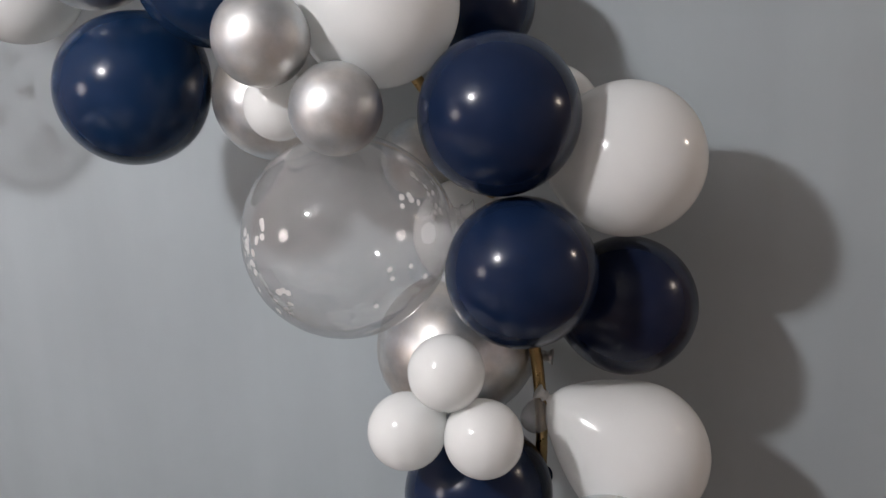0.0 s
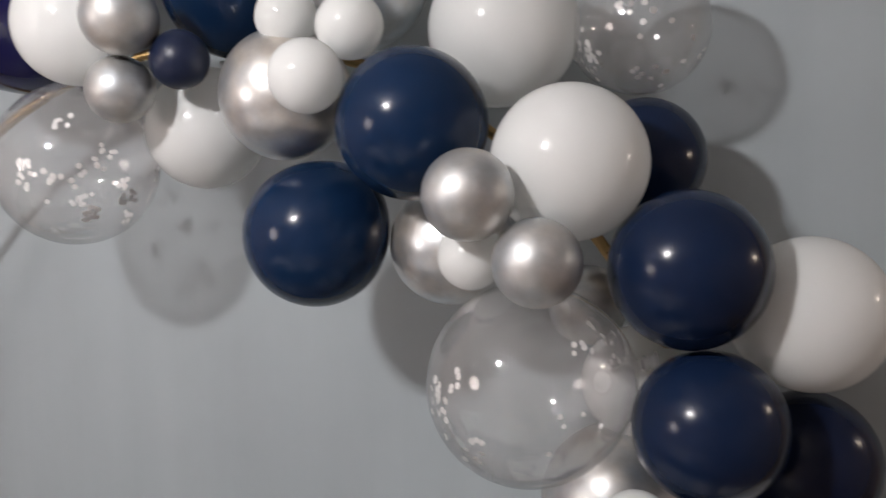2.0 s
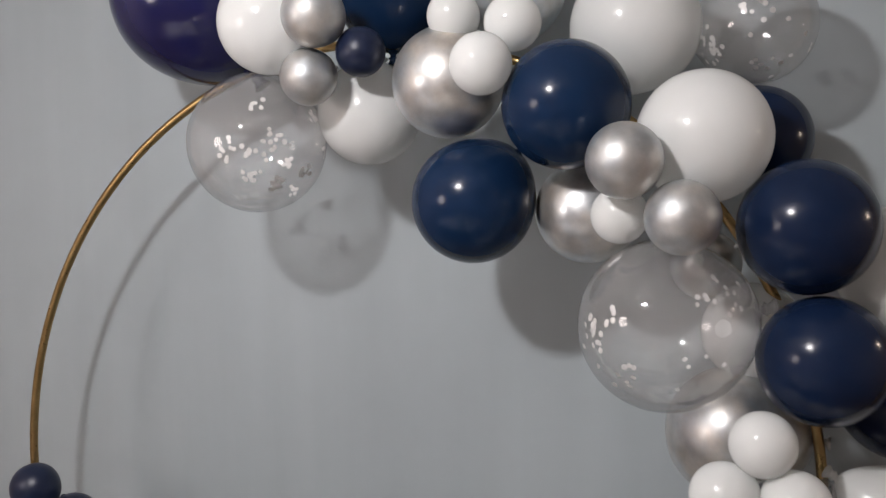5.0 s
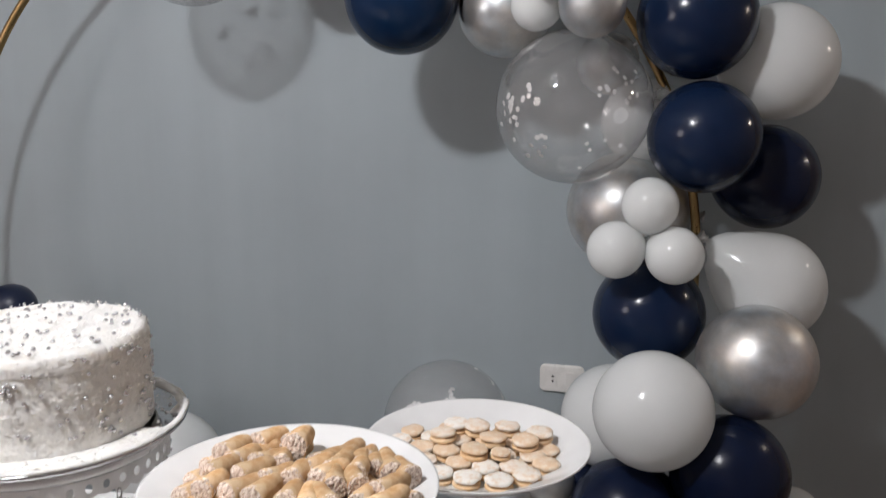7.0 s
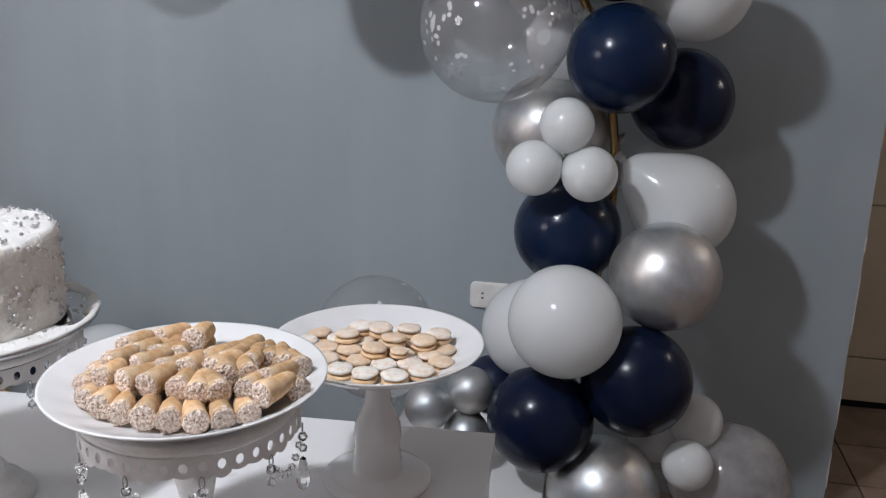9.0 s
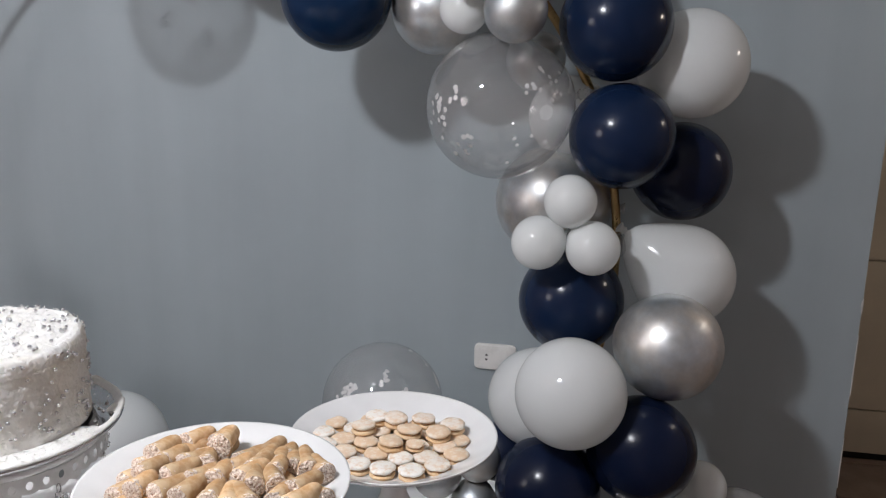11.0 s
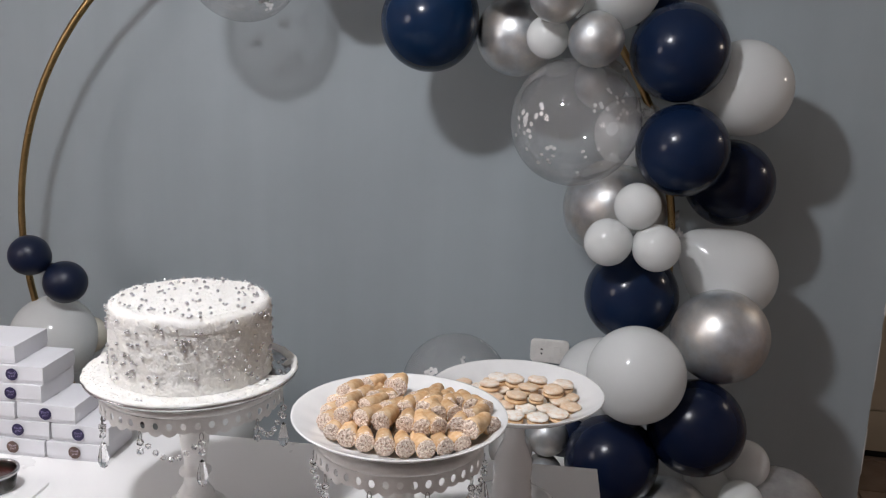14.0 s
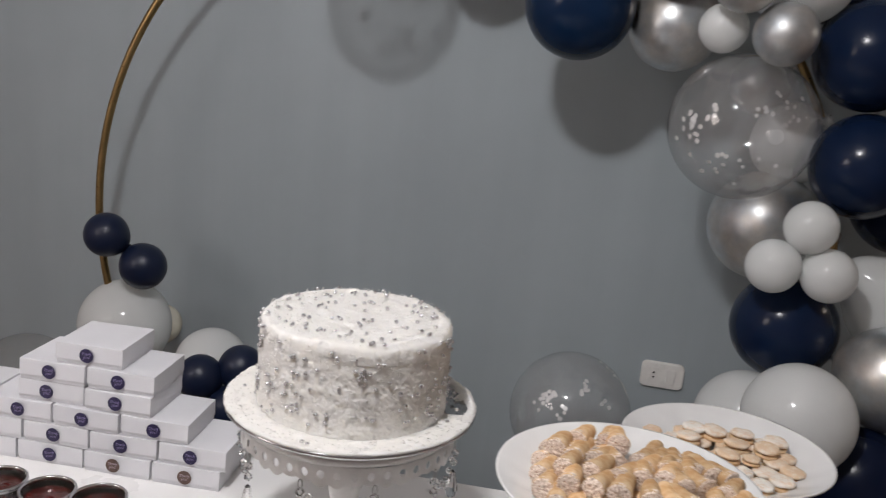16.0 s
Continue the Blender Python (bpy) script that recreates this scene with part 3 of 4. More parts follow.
def lace_stand(x, y, top, radius, base_radius, label, holes, seed):
    """A pedestal stand: turned foot, flat top, pierced lace skirt, and strings of crystals."""
    stand = thing("cake_stand", None, None, label, "cake stand", "crystal cake stands", at=pose(x, y, TABLE_Z))
    h = top - TABLE_Z
    foot = [(0, 0.0005), (base_radius, 0.0005), (base_radius, 0.012), (base_radius * 0.93, 0.017), (base_radius * 0.8, 0.02), (base_radius * 0.76, 0.03), (base_radius * 0.55, 0.038), (0.030, 0.052), (0.021, 0.066),
            (0.019, 0.082), (0.027, 0.088), (0.027, 0.093), (0.020, 0.098), (0.0185, 0.108), (0.020, 0.122), (0.0245, 0.145), (0.025, 0.158), (0.022, 0.171), (0.019, 0.178), (0.019, 0.187), (0.026, 0.192), (0.026, 0.199), (0.018, 0.205), (0.017, h - 0.02), (0, h - 0.02)]
    part("pedestal", revolve(foot, 40), ENAMEL, stand)
    part("stand_top", revolve([(0, h - 0.012), (radius * 0.96, h - 0.014), (radius, h - 0.012), (radius + 0.003, h - 0.007), (radius + 0.002, h - 0.002), (radius - 0.002, h), (0, h)], 64), ENAMEL, stand)
    # the skirt: a band of cells, each with a round hole, above a scalloped hem; two skins joined round the holes
    bm = bmesh.new()
    cell, hole = 2 * math.pi / holes, 0.0046
    top_z, mid_z = h - 0.013, h - 0.018
    low = mid_z - 0.0135

    def at(u, z, skin):
        k = radius + 0.001 - 0.0018 * skin
        return bm.verts.new((k * math.cos(u), k * math.sin(u), z))

    for i in range(holes):
        u0, u1 = i * cell, (i + 1) * cell
        cu, rims = (u0 + u1) / 2, []
        lobe = 0.0105 if i % 4 in (1, 2) else 0.0055
        for skin in (0, 1):
            bm.faces.new([at(u, z, skin) for u, z in ((u0, top_z), (u0, mid_z), (u1, mid_z), (u1, top_z))])
            outer, inner = [], []
            for k in range(16):
                a = 2 * math.pi * k / 16 + math.pi / 4
                c, s = math.cos(a), math.sin(a)
                m = max(abs(c), abs(s))
                outer.append(at(cu + c / m * cell / 2, (low + mid_z) / 2 + s / m * (mid_z - low) / 2, skin))
                inner.append(at(cu + c * hole / radius, mid_z - 0.0068 + s * hole * 1.3, skin))
            for k in range(16):
                j = (k + 1) % 16
                bm.faces.new((outer[k], outer[j], inner[j], inner[k]))
            rims.append(inner)
            hem = [(u0 + cell * k / 6, low - lobe * (0.5 + 0.5 * math.sin(math.pi * k / 6))) for k in range(7)]
            ups, dns = [at(u, low, skin) for u, _ in hem], [at(u, z, skin) for u, z in hem]
            for k in range(6):
                bm.faces.new((ups[k], dns[k], dns[k + 1], ups[k + 1]))
        for k in range(16):
            j = (k + 1) % 16
            bm.faces.new((rims[0][k], rims[0][j], rims[1][j], rims[1][k]))
    part("lace_skirt", bm, ENAMEL, stand, "pierced lace skirt", smooth=False)
    rnd = random.Random(seed)
    count = 10
    for i in range(count):
        a = 2 * math.pi * (i + 0.35) / count
        px, py = (radius + 0.003) * math.cos(a), (radius + 0.003) * math.sin(a)
        z = h - 0.036
        loop = [Vector((px + 0.003 * math.cos(t) * -math.sin(a), py + 0.003 * math.cos(t) * math.cos(a), z - 0.006 + 0.007 * math.sin(t))) for t in (2 * math.pi * k / 12 for k in range(12))]
        strand = part("hook", tube(loop, 0.0009, 5, True), WIRE, stand, "thin wire hook")
        z -= 0.017
        for size in (0.0068, 0.0062):
            bm = bmesh.new()
            bmesh.ops.create_icosphere(bm, subdivisions=1, radius=size, matrix=pose(px, py, z, rnd.uniform(0, 90), 0, rnd.uniform(0, 90)))
            part("crystal_bead", bm, CRYSTAL, strand, "faceted clear bead", smooth=False)
            z -= 0.0148
        if i % 2 == 0:
            drop_shape = revolve([(0, z + 0.004), (0.004, z), (0.0085, z - 0.020), (0.0095, z - 0.028), (0.006, z - 0.038), (0, z - 0.043)], 8, centre=(px, py, 0))
            part("crystal_drop", drop_shape, CRYSTAL, strand, "faceted clear teardrop", smooth=False)
        else:
            b = 2 * math.pi * (i + 1.35) / count
            qx, qy = (radius + 0.003) * math.cos(b), (radius + 0.003) * math.sin(b)
            for k in range(1, 8):
                w = k / 8
                bm = bmesh.new()
                bmesh.ops.create_icosphere(bm, subdivisions=1, radius=0.0052, matrix=pose(px + (qx - px) * w, py + (qy - py) * w, h - 0.046 - 0.034 * math.sin(math.pi * w), rnd.uniform(0, 90), 0, 0))
                part("crystal_bead", bm, CRYSTAL, strand, "faceted clear bead", smooth=False)
    return stand


lace_stand(CAKE[0], CAKE[1], 0.992, 0.149, 0.066, "white enamel pedestal stand with lace skirt under the cake", 44, 1)
lace_stand(0.49, -1.59, 0.985, 0.1265, 0.066, "white enamel pedestal stand with lace skirt under the rolls", 40, 2)


def cake_board():
    b = thing("cake_board", revolve([(0, 0.0), (0.150, 0.0), (0.165, 0.004), (0.1745, 0.011), (0.1755, 0.0145), (0.172, 0.016), (0.160, 0.010), (0, 0.009)], 72), STEEL, "polished silver cake board strewn with white coconut", "cake board", at=pose(*CAKE, 0.993))
    bm = bmesh.new()
    rnd = random.Random(11)
    layer = revolve([(0.12, 0.0092), (0.12, 0.0150), (0.145, 0.0165), (0.160, 0.0180), (0.168, 0.0196), (0.1735, 0.0190), (0.1752, 0.0172), (0.1742, 0.0156), (0.165, 0.012)], 160, bm)
    for v in layer.verts:
        k = noise.noise(v.co * 130) * 0.0016 + noise.noise(v.co * 45) * 0.0012
        v.co += Vector((v.co.x, v.co.y, 0)).normalized() * k * 1.4 + Vector((0, 0, k))
    # bare metal shows behind the cake
    for v in layer.verts:
        a, r = math.degrees(math.atan2(v.co.y, v.co.x)), math.hypot(v.co.x, v.co.y)
        if 0 < a < 85 and r < 0.161:
            v.co.z -= 0.012 * min(1, a / 14, (85 - a) / 14)
    part("coconut_layer", layer, FROSTING, b, "loose grated coconut")
    bm = bmesh.new()
    for i in range(700):
        a, r = rnd.uniform(0, 2 * math.pi), math.sqrt(rnd.uniform(0.135**2, 0.1745**2))
        if 2 < (math.degrees(a) + 180) % 360 - 180 < 83 and r < 0.164 and rnd.random() < 0.93:
            continue
        if r > 0.165:
            z = 0.0188
        else:
            z = 0.0165 + max(0, r - 0.145) * 0.15
        m = pose(r * math.cos(a), r * math.sin(a), z + rnd.uniform(0, 0.0016), rnd.uniform(-14, 14), rnd.uniform(-14, 14), rnd.uniform(0, 360))
        l, w = rnd.uniform(0.0012, 0.003), rnd.uniform(0.0004, 0.0008)
        p = [bm.verts.new(m @ Vector(c)) for c in ((-l, -w, 0), (l, -w, 0), (l, w, 0), (-l, w, 0), (0, 0, w * 1.6))]
        for f in ((0, 1, 4), (1, 2, 4), (2, 3, 4), (3, 0, 4), (3, 2, 1, 0)):
            bm.faces.new([p[k] for k in f])
    tagged(part("coconut", bm, FROSTING, b, "loose grated coconut", smooth=False), kind="stuff")


cake_board()


def cake():
    R, H = 0.1292, 0.1265
    z0 = 1.006
    profile = [(0.0, H - 0.001)] + [(R * 0.9 * k / 60, H - 0.001 + 0.0012 * math.sin(k * 0.33)) for k in range(1, 61)]
    profile += [(R * 0.93, H - 0.001), (R * 0.955, H - 0.0015), (R * 0.975, H - 0.003), (R * 0.99, H - 0.006), (R * 1.0, H - 0.010)]
    profile += [(R * (1.003 + 0.012 * k / 70), (H - 0.011) * (1 - k / 70)) for k in range(1, 71)]
    bm = revolve(profile, 560)
    for v in bm.verts:
        side = Vector((v.co.x, v.co.y, 0))
        d = v.co.copy()
        patchy = 0.75 + 1.1 * noise.noise(d * 24)
        crumbs = max(0.25, patchy) * (0.0008 - abs(noise.noise(d * 190)) * 0.0026 + noise.noise(d * 430) * 0.0008) + noise.noise(d * 85) * 0.0013
        strokes = noise.noise(Vector((d.x * 22, d.y * 22, d.z * 75))) * 0.0007
        a = math.atan2(d.y, d.x)
        if side.length > R * 0.96:
            v.co += side.normalized() * (crumbs + strokes) + Vector((0, 0, crumbs * 0.6))
        else:
            v.co.z += crumbs * 0.45 + strokes * 0.5
        # the trowel left a lip along one stretch of the rim
        if side.length > R * 0.88 and d.z > H - 0.025:
            lip = max(0.0, math.cos(a + 0.9)) ** 2 * min(1.0, (side.length / R - 0.88) / 0.08)
            v.co.z += 0.0028 * lip * math.sin(3 * a + 0.4) + 0.0008 * math.sin(7 * a)
            v.co += side.normalized() * 0.0012 * lip
    ob = thing("cake", bm, FROSTING, "round white cake covered in coconut frosting and silver pearls", "cake", at=pose(*CAKE, z0))
    rnd = random.Random(4)
    # grated coconut that clings to the frosting
    bm = bmesh.new()
    for i in range(4200):
        a = rnd.uniform(0, 2 * math.pi)
        if i % 5 < 2:
            r = R * math.sqrt(rnd.uniform(0, 0.97))
            m = pose(r * math.cos(a), r * math.sin(a), H + 0.0002, rnd.uniform(-34, 34), rnd.uniform(-34, 34), rnd.uniform(0, 360))
        else:
            r = R * 1.01 + 0.0002
            m = pose(r * math.cos(a), r * math.sin(a), rnd.uniform(0.004, H - 0.006), 0, 0, math.degrees(a)) @ pose(0, 0, 0, 0, 90) @ pose(0, 0, 0, rnd.uniform(-34, 34), rnd.uniform(-34, 34), rnd.uniform(0, 360))
        l, w = rnd.uniform(0.0009, 0.0022), rnd.uniform(0.0004, 0.0008)
        p = [bm.verts.new(m @ Vector(q)) for q in ((-l, -w, 0), (l, -w, 0), (l, w, 0), (-l, w, 0), (0, 0, w * 1.8))]
        for f in ((0, 1, 4), (1, 2, 4), (2, 3, 4), (3, 0, 4)):
            bm.faces.new([p[k] for k in f])
    tagged(part("coconut", bm, FROSTING, ob, "grated coconut", smooth=False), kind="stuff")
    pearl = [(0.0029 * math.sin(math.pi * i / 6), 0.0029 * math.cos(math.pi * i / 6)) for i in range(7)]
    me = bm_mesh("pearl", revolve(pearl, 10), PEARL_SUGAR)
    spots = []
    while len(spots) < 108:
        a, r = rnd.uniform(0, 2 * math.pi), R * math.sqrt(rnd.uniform(0, 0.95))
        spots.append((r * math.cos(a), r * math.sin(a), H + 0.0016))
        if rnd.random() < 0.3:
            spots.append((spots[-1][0] + rnd.uniform(-0.007, 0.007), spots[-1][1] + rnd.choice((-0.006, 0.006)), H + 0.0016))

    def on_side(lo, hi):
        a, z, r = radians(rnd.uniform(lo, hi)), H * rnd.uniform(0.05, 0.95), R * 1.012 + 0.0018
        return a, z, (r * math.cos(a), r * math.sin(a), z)

    while len(spots) < 298:
        a, z, p = on_side(-205, 35)
        spots.append(p)
        if rnd.random() < 0.28:
            b, r = a + rnd.choice((-1, 1)) * rnd.uniform(0.045, 0.07), R * 1.012 + 0.0018
            spots.append((r * math.cos(b), r * math.sin(b), z + rnd.uniform(-0.005, 0.005)))
    for p in spots:
        o = part("pearl", me, None, ob)
        s = rnd.uniform(0.72, 1.12)
        o.matrix_local = Matrix.LocRotScale(p, None, (s, s, s))
    bm = bmesh.new()
    for _ in range(80):
        revolve(pearl, 8, bm, on_side(35, 155)[2])
    tagged(part("pearl", bm, PEARL_SUGAR, ob), kind="stuff")
    return ob


cake()
rnd = random.Random(21)
board_pearl = bm_mesh("sugar_pearl", revolve([(0.0029 * math.sin(math.pi * i / 6), 0.0029 * math.cos(math.pi * i / 6)) for i in range(7)], 10), PEARL_SUGAR)
for a, r in ((20, 0.150), (24, 0.143), (8, 0.148), (-92, 0.160), (-95, 0.157), (-170, 0.152), (-10, 0.145), (30, 0.152)):
    thing("sugar_pearl", board_pearl, None, "silver sugar pearl fallen on the cake board", "pearl", "fallen pearls", at=pose(CAKE[0] + r * math.cos(radians(a)), CAKE[1] + r * math.sin(radians(a)), 1.0105))

# ---- plate of rolls ----


def fluted_dish(profile, steps, flutes, depth, start):
    """A dish turned from a profile whose sloping wall is pressed into shallow flutes."""
    bm = revolve(profile, steps)
    for v in bm.verts:
        r = math.hypot(v.co.x, v.co.y)
        if r > start:
            a = math.atan2(v.co.y, v.co.x)
            v.co.z += depth * math.sin(flutes * a) * math.sin(math.pi * min(1, (r - start) / (profile[-4][0] - start)))
    return bm


ROLLS = (0.49, -1.594)
roll_plate = thing("serving_plate", fluted_dish([(0, 0.0), (0.09, 0.0), (0.112, 0.003), (0.14, 0.014), (0.159, 0.025), (0.1612, 0.0265), (0.161, 0.0285), (0.158, 0.028), (0.138, 0.0175), (0.112, 0.0065), (0.105, 0.005), (0, 0.0045)][::-1], 96, 20, 0.0019, 0.10), CERAMIC, "round white fluted plate piled with coconut-filled rolls", "plate", at=pose(*ROLLS, 0.988))
ROLL_MESHES = []
rnd = random.Random(8)
for v in range(4):
    L, r0, r1 = 0.038 + 0.003 * v, 0.0152, 0.0108
    prof = [(r0 - 0.0022, 0.001), (r0 - 0.0006, 0.0), (r0, 0.0015)] + [(r0 + (r1 - r0) * k / 8, L * k / 8) for k in range(1, 8)] + [(r1 * 0.93, L), (r1 * 0.7, L + 0.004), (0, L + 0.006)]
    shell = revolve(prof, 20)
    for p in shell.verts:
        p.co += Vector((noise.noise(p.co * 60 + Vector((v, 0, 0))), noise.noise(p.co * 60 + Vector((0, v, 5))), 0)) * 0.0019
    fill = revolve([(r0 - 0.001, 0.006), (r0 - 0.0009, 0.003)] + [((r0 - 0.0006) * math.cos(math.pi / 2 * k / 9), -0.0032 * math.sin(math.pi / 2 * k / 9)) for k in range(10)], 40)
    for p in fill.verts:
        p.co += Vector((noise.noise(p.co * 330 + Vector((v, 1, 0))), noise.noise(p.co * 330 + Vector((7, v, 5))), 1.5 * noise.noise(p.co * 520 + Vector((v, 3, 2))))) * 0.0019
    ROLL_MESHES.append((bm_mesh("cookie_roll", shell, PASTRY), bm_mesh("filling", fill, FILLING, False)))


def cookie_roll(x, y, z, yaw, pitch=0.0):
    """A rolled pastry whose open end faces the given yaw (0: towards -y, positive: towards +x)."""
    shell, fill = ROLL_MESHES[rnd.randrange(4)]
    s = rnd.uniform(0.86, 1.0)
    m = pose(ROLLS[0] + x, ROLLS[1] + y, z, 0, 0, yaw + 28) @ pose(0, 0, 0, -90 - pitch) @ Matrix.Diagonal((s, s, s * rnd.uniform(0.95, 1.1), 1))
    ob = thing("cookie_roll", shell, None, "golden rolled pastry filled with caramel and coconut", "pastry", "rolls on the plate", at=m)
    part("filling", fill, None, ob, "grated coconut and caramel filling")


Z1, Z2, Z3 = 1.0085, 1.0285, 1.036
# front row, open ends towards the viewer
for x, y, yaw in ((-0.080, -0.082, -30), (-0.054, -0.096, -22), (-0.025, -0.104, -10), (0.004, -0.108, -12), (0.033, -0.107, -4), (0.061, -0.103, 2), (0.086, -0.091, 6), (0.107, -0.074, 8)):
    cookie_roll(x, y, Z1 + 0.002, yaw, rnd.uniform(-3, 3))
cookie_roll(0.114, -0.060, Z2 - 0.001, -48)
cookie_roll(-0.098, -0.058, Z1 + 0.004, -40)
# second row, laid on top of the first
for x, y, yaw in ((-0.070, -0.066, -38), (-0.042, -0.066, -52), (-0.012, -0.070, -40), (0.024, -0.070, -24), (0.049, -0.074, -12), (0.071, -0.066, 14), (0.096, -0.056, -30)):
    cookie_roll(x, y, Z2, yaw, rnd.uniform(-4, 3))
# third row
for x, y, yaw in ((-0.078, -0.034, -46), (-0.046, -0.030, -56), (-0.014, -0.034, -58), (0.012, -0.030, -30), (0.040, -0.020, -44), (0.062, -0.030, -6), (0.086, -0.022, 6), (0.108, -0.030, -52)):
    cookie_roll(x, y, Z2 + 0.003, yaw, rnd.uniform(-4, 3))
cookie_roll(0.143, -0.018, Z1 + 0.008, 24, 6)
# fourth row
for x, y, yaw in ((-0.070, 0.002, -44), (-0.044, 0.006, -54), (-0.016, 0.008, -10), (0.014, 0.000, -52), (0.042, 0.012, -36), (0.070, 0.010, -24)):
    cookie_roll(x, y, Z2 - 0.001, yaw, rnd.uniform(-2, 4))
# behind the back row
for x, y, yaw in ((-0.076, 0.062, -40), (-0.044, 0.074, -56), (0.026, 0.076, -40), (0.060, 0.078, -20), (0.092, 0.070, 0)):
    cookie_roll(x, y, Z1 + 0.001, yaw, rnd.uniform(-2, 4))
# back row
for x, y, yaw in ((-0.070, 0.038, -50), (-0.040, 0.044, -58), (-0.016, 0.046, 4), (0.012, 0.044, -48), (0.038, 0.050, -32), (0.060, 0.046, -18), (0.082, 0.044, -12), (0.102, 0.044, -2), (0.124, 0.042, 14)):
    cookie_roll(x, y, Z1 + 0.008, yaw, rnd.uniform(-2, 6))
cookie_roll(-0.016, 0.050, Z2 + 0.006, -24, 4)
# the far edge of the heap
for x, y, yaw in ((-0.106, -0.022, -46), (-0.108, 0.014, -52), (-0.100, 0.046, -44)):
    cookie_roll(x, y, Z1 + 0.003, yaw, rnd.uniform(-2, 4))
for x, y, yaw in ((-0.092, 0.022, -40), (-0.068, 0.062, -48), (-0.030, 0.070, -36)):
    cookie_roll(x, y, Z2 - 0.002, yaw, rnd.uniform(-2, 4))
# those that carry the pile
for x, y, yaw in ((-0.05, -0.04, -30), (-0.02, -0.05, 10), (0.015, -0.05, -10), (0.05, -0.045, 20), (0.085, -0.03, -10), (-0.05, 0.0, 10), (-0.02, -0.01, -40), (0.02, -0.005, 30), (0.055, 0.005, -10), (0.095, 0.005, 10)):
    cookie_roll(x, y, Z1, yaw)

# ---- plate of sandwich biscuits ----
ALF = (0.64, -1.306)
pedestal_plate = thing("pedestal_plate", None, None, "white ceramic pedestal dish carrying sandwich biscuits", "cake stand", at=pose(*ALF, TABLE_Z))
part("dish", fluted_dish([(0, 0.186), (0.060, 0.186), (0.09, 0.192), (0.128, 0.208), (0.1535, 0.2245), (0.1555, 0.2265), (0.155, 0.2285), (0.152, 0.2275), (0.127, 0.2125), (0.10, 0.201), (0.09, 0.198), (0, 0.197)][::-1], 96, 18, 0.002, 0.09), CERAMIC, pedestal_plate)
part("pedestal", revolve([(0, 0.0005), (0.081, 0.0005), (0.083, 0.005), (0.081, 0.010), (0.070, 0.013), (0.040, 0.016), (0.037, 0.019), (0.037, 0.036), (0.035, 0.040), (0.036, 0.046), (0.0335, 0.056), (0.036, 0.075), (0.034, 0.095), (0.027, 0.113), (0.0205, 0.128), (0.018, 0.148), (0.020, 0.165), (0.03, 0.180), (0.045, 0.1865), (0, 0.1865)], 48), CERAMIC, pedestal_plate)
rnd = random.Random(31)


def disc(radius, z0, z1, seed):
    e = 0.0018
    bm = revolve([(0, z0), (radius - e, z0), (radius, z0 + e), (radius, z1 - e), (radius - e, z1), (radius * 0.55, z1 + 0.0004), (0, z1 + 0.0004)], 26)
    for v in bm.verts:
        v.co += Vector((noise.noise(v.co * 90 + Vector((seed, 0, 0))), noise.noise(v.co * 90 + Vector((0, seed, 3))), 0.6 * noise.noise(v.co * 140 + Vector((seed, seed, 0))))) * 0.0019
    return bm


BISCUITS = []
for v in range(3):
    BISCUITS.append((bm_mesh("sandwich_biscuit", disc(0.0188, 0.0, 0.0062, v), BISCUIT), bm_mesh("biscuit_lid", disc(0.0186, 0.0088, 0.0148, v + 9), SUGARED), bm_mesh("caramel", disc(0.0172, 0.0060, 0.0090, v + 5), CARAMEL)))


def biscuit(x, y, z=0.0, size=1.0):
    low, lid, fill = BISCUITS[rnd.randrange(3)]
    m = pose(ALF[0] + x, ALF[1] + y, TABLE_Z + 0.1985 + z, rnd.uniform(-5, 5) if z else 0, rnd.uniform(-5, 5) if z else 0, rnd.uniform(0, 360)) @ Matrix.Diagonal((size, size, size, 1))
    ob = thing("sandwich_biscuit", low, None, "round caramel sandwich biscuit dusted with sugar", "biscuit", "biscuits on the dish", at=m)
    part("biscuit_lid", lid, None, ob, "biscuit lid dusted with icing sugar")
    part("caramel", fill, None, ob, "caramel layer")


for x, y in ((-0.036, -0.103), (0.004, -0.112), (0.046, -0.106), (0.084, -0.080), (-0.070, -0.072), (-0.020, -0.068), (0.022, -0.072), (0.062, -0.062), (0.106, -0.040), (-0.086, -0.030), (-0.046, -0.030), (-0.004, -0.028), (0.040, -0.026), (0.082, -0.020), (-0.078, 0.012), (-0.036, 0.014), (0.008, 0.014), (0.052, 0.018), (0.098, 0.008), (-0.060, 0.050), (-0.016, 0.054), (0.030, 0.056), (0.074, 0.050)):
    biscuit(x * 0.93 + rnd.uniform(-0.002, 0.002), (y + 0.027) * 0.93 + rnd.uniform(-0.002, 0.002))
for x, y in ((-0.108, -0.052), (-0.124, -0.012), (-0.116, 0.028)):
    biscuit(x * 0.93, (y + 0.027) * 0.93)
for x, y in ((-0.056, -0.006), (-0.044, 0.034), (0.000, -0.052), (-0.012, 0.034), (0.034, 0.040), (0.020, -0.006), (0.068, -0.002), (0.086, 0.030)):
    biscuit(x * 0.93, (y + 0.027) * 0.93, 0.0155)
biscuit(0.036, -0.018, 0.0155, 0.72)

# ---- boxes ----


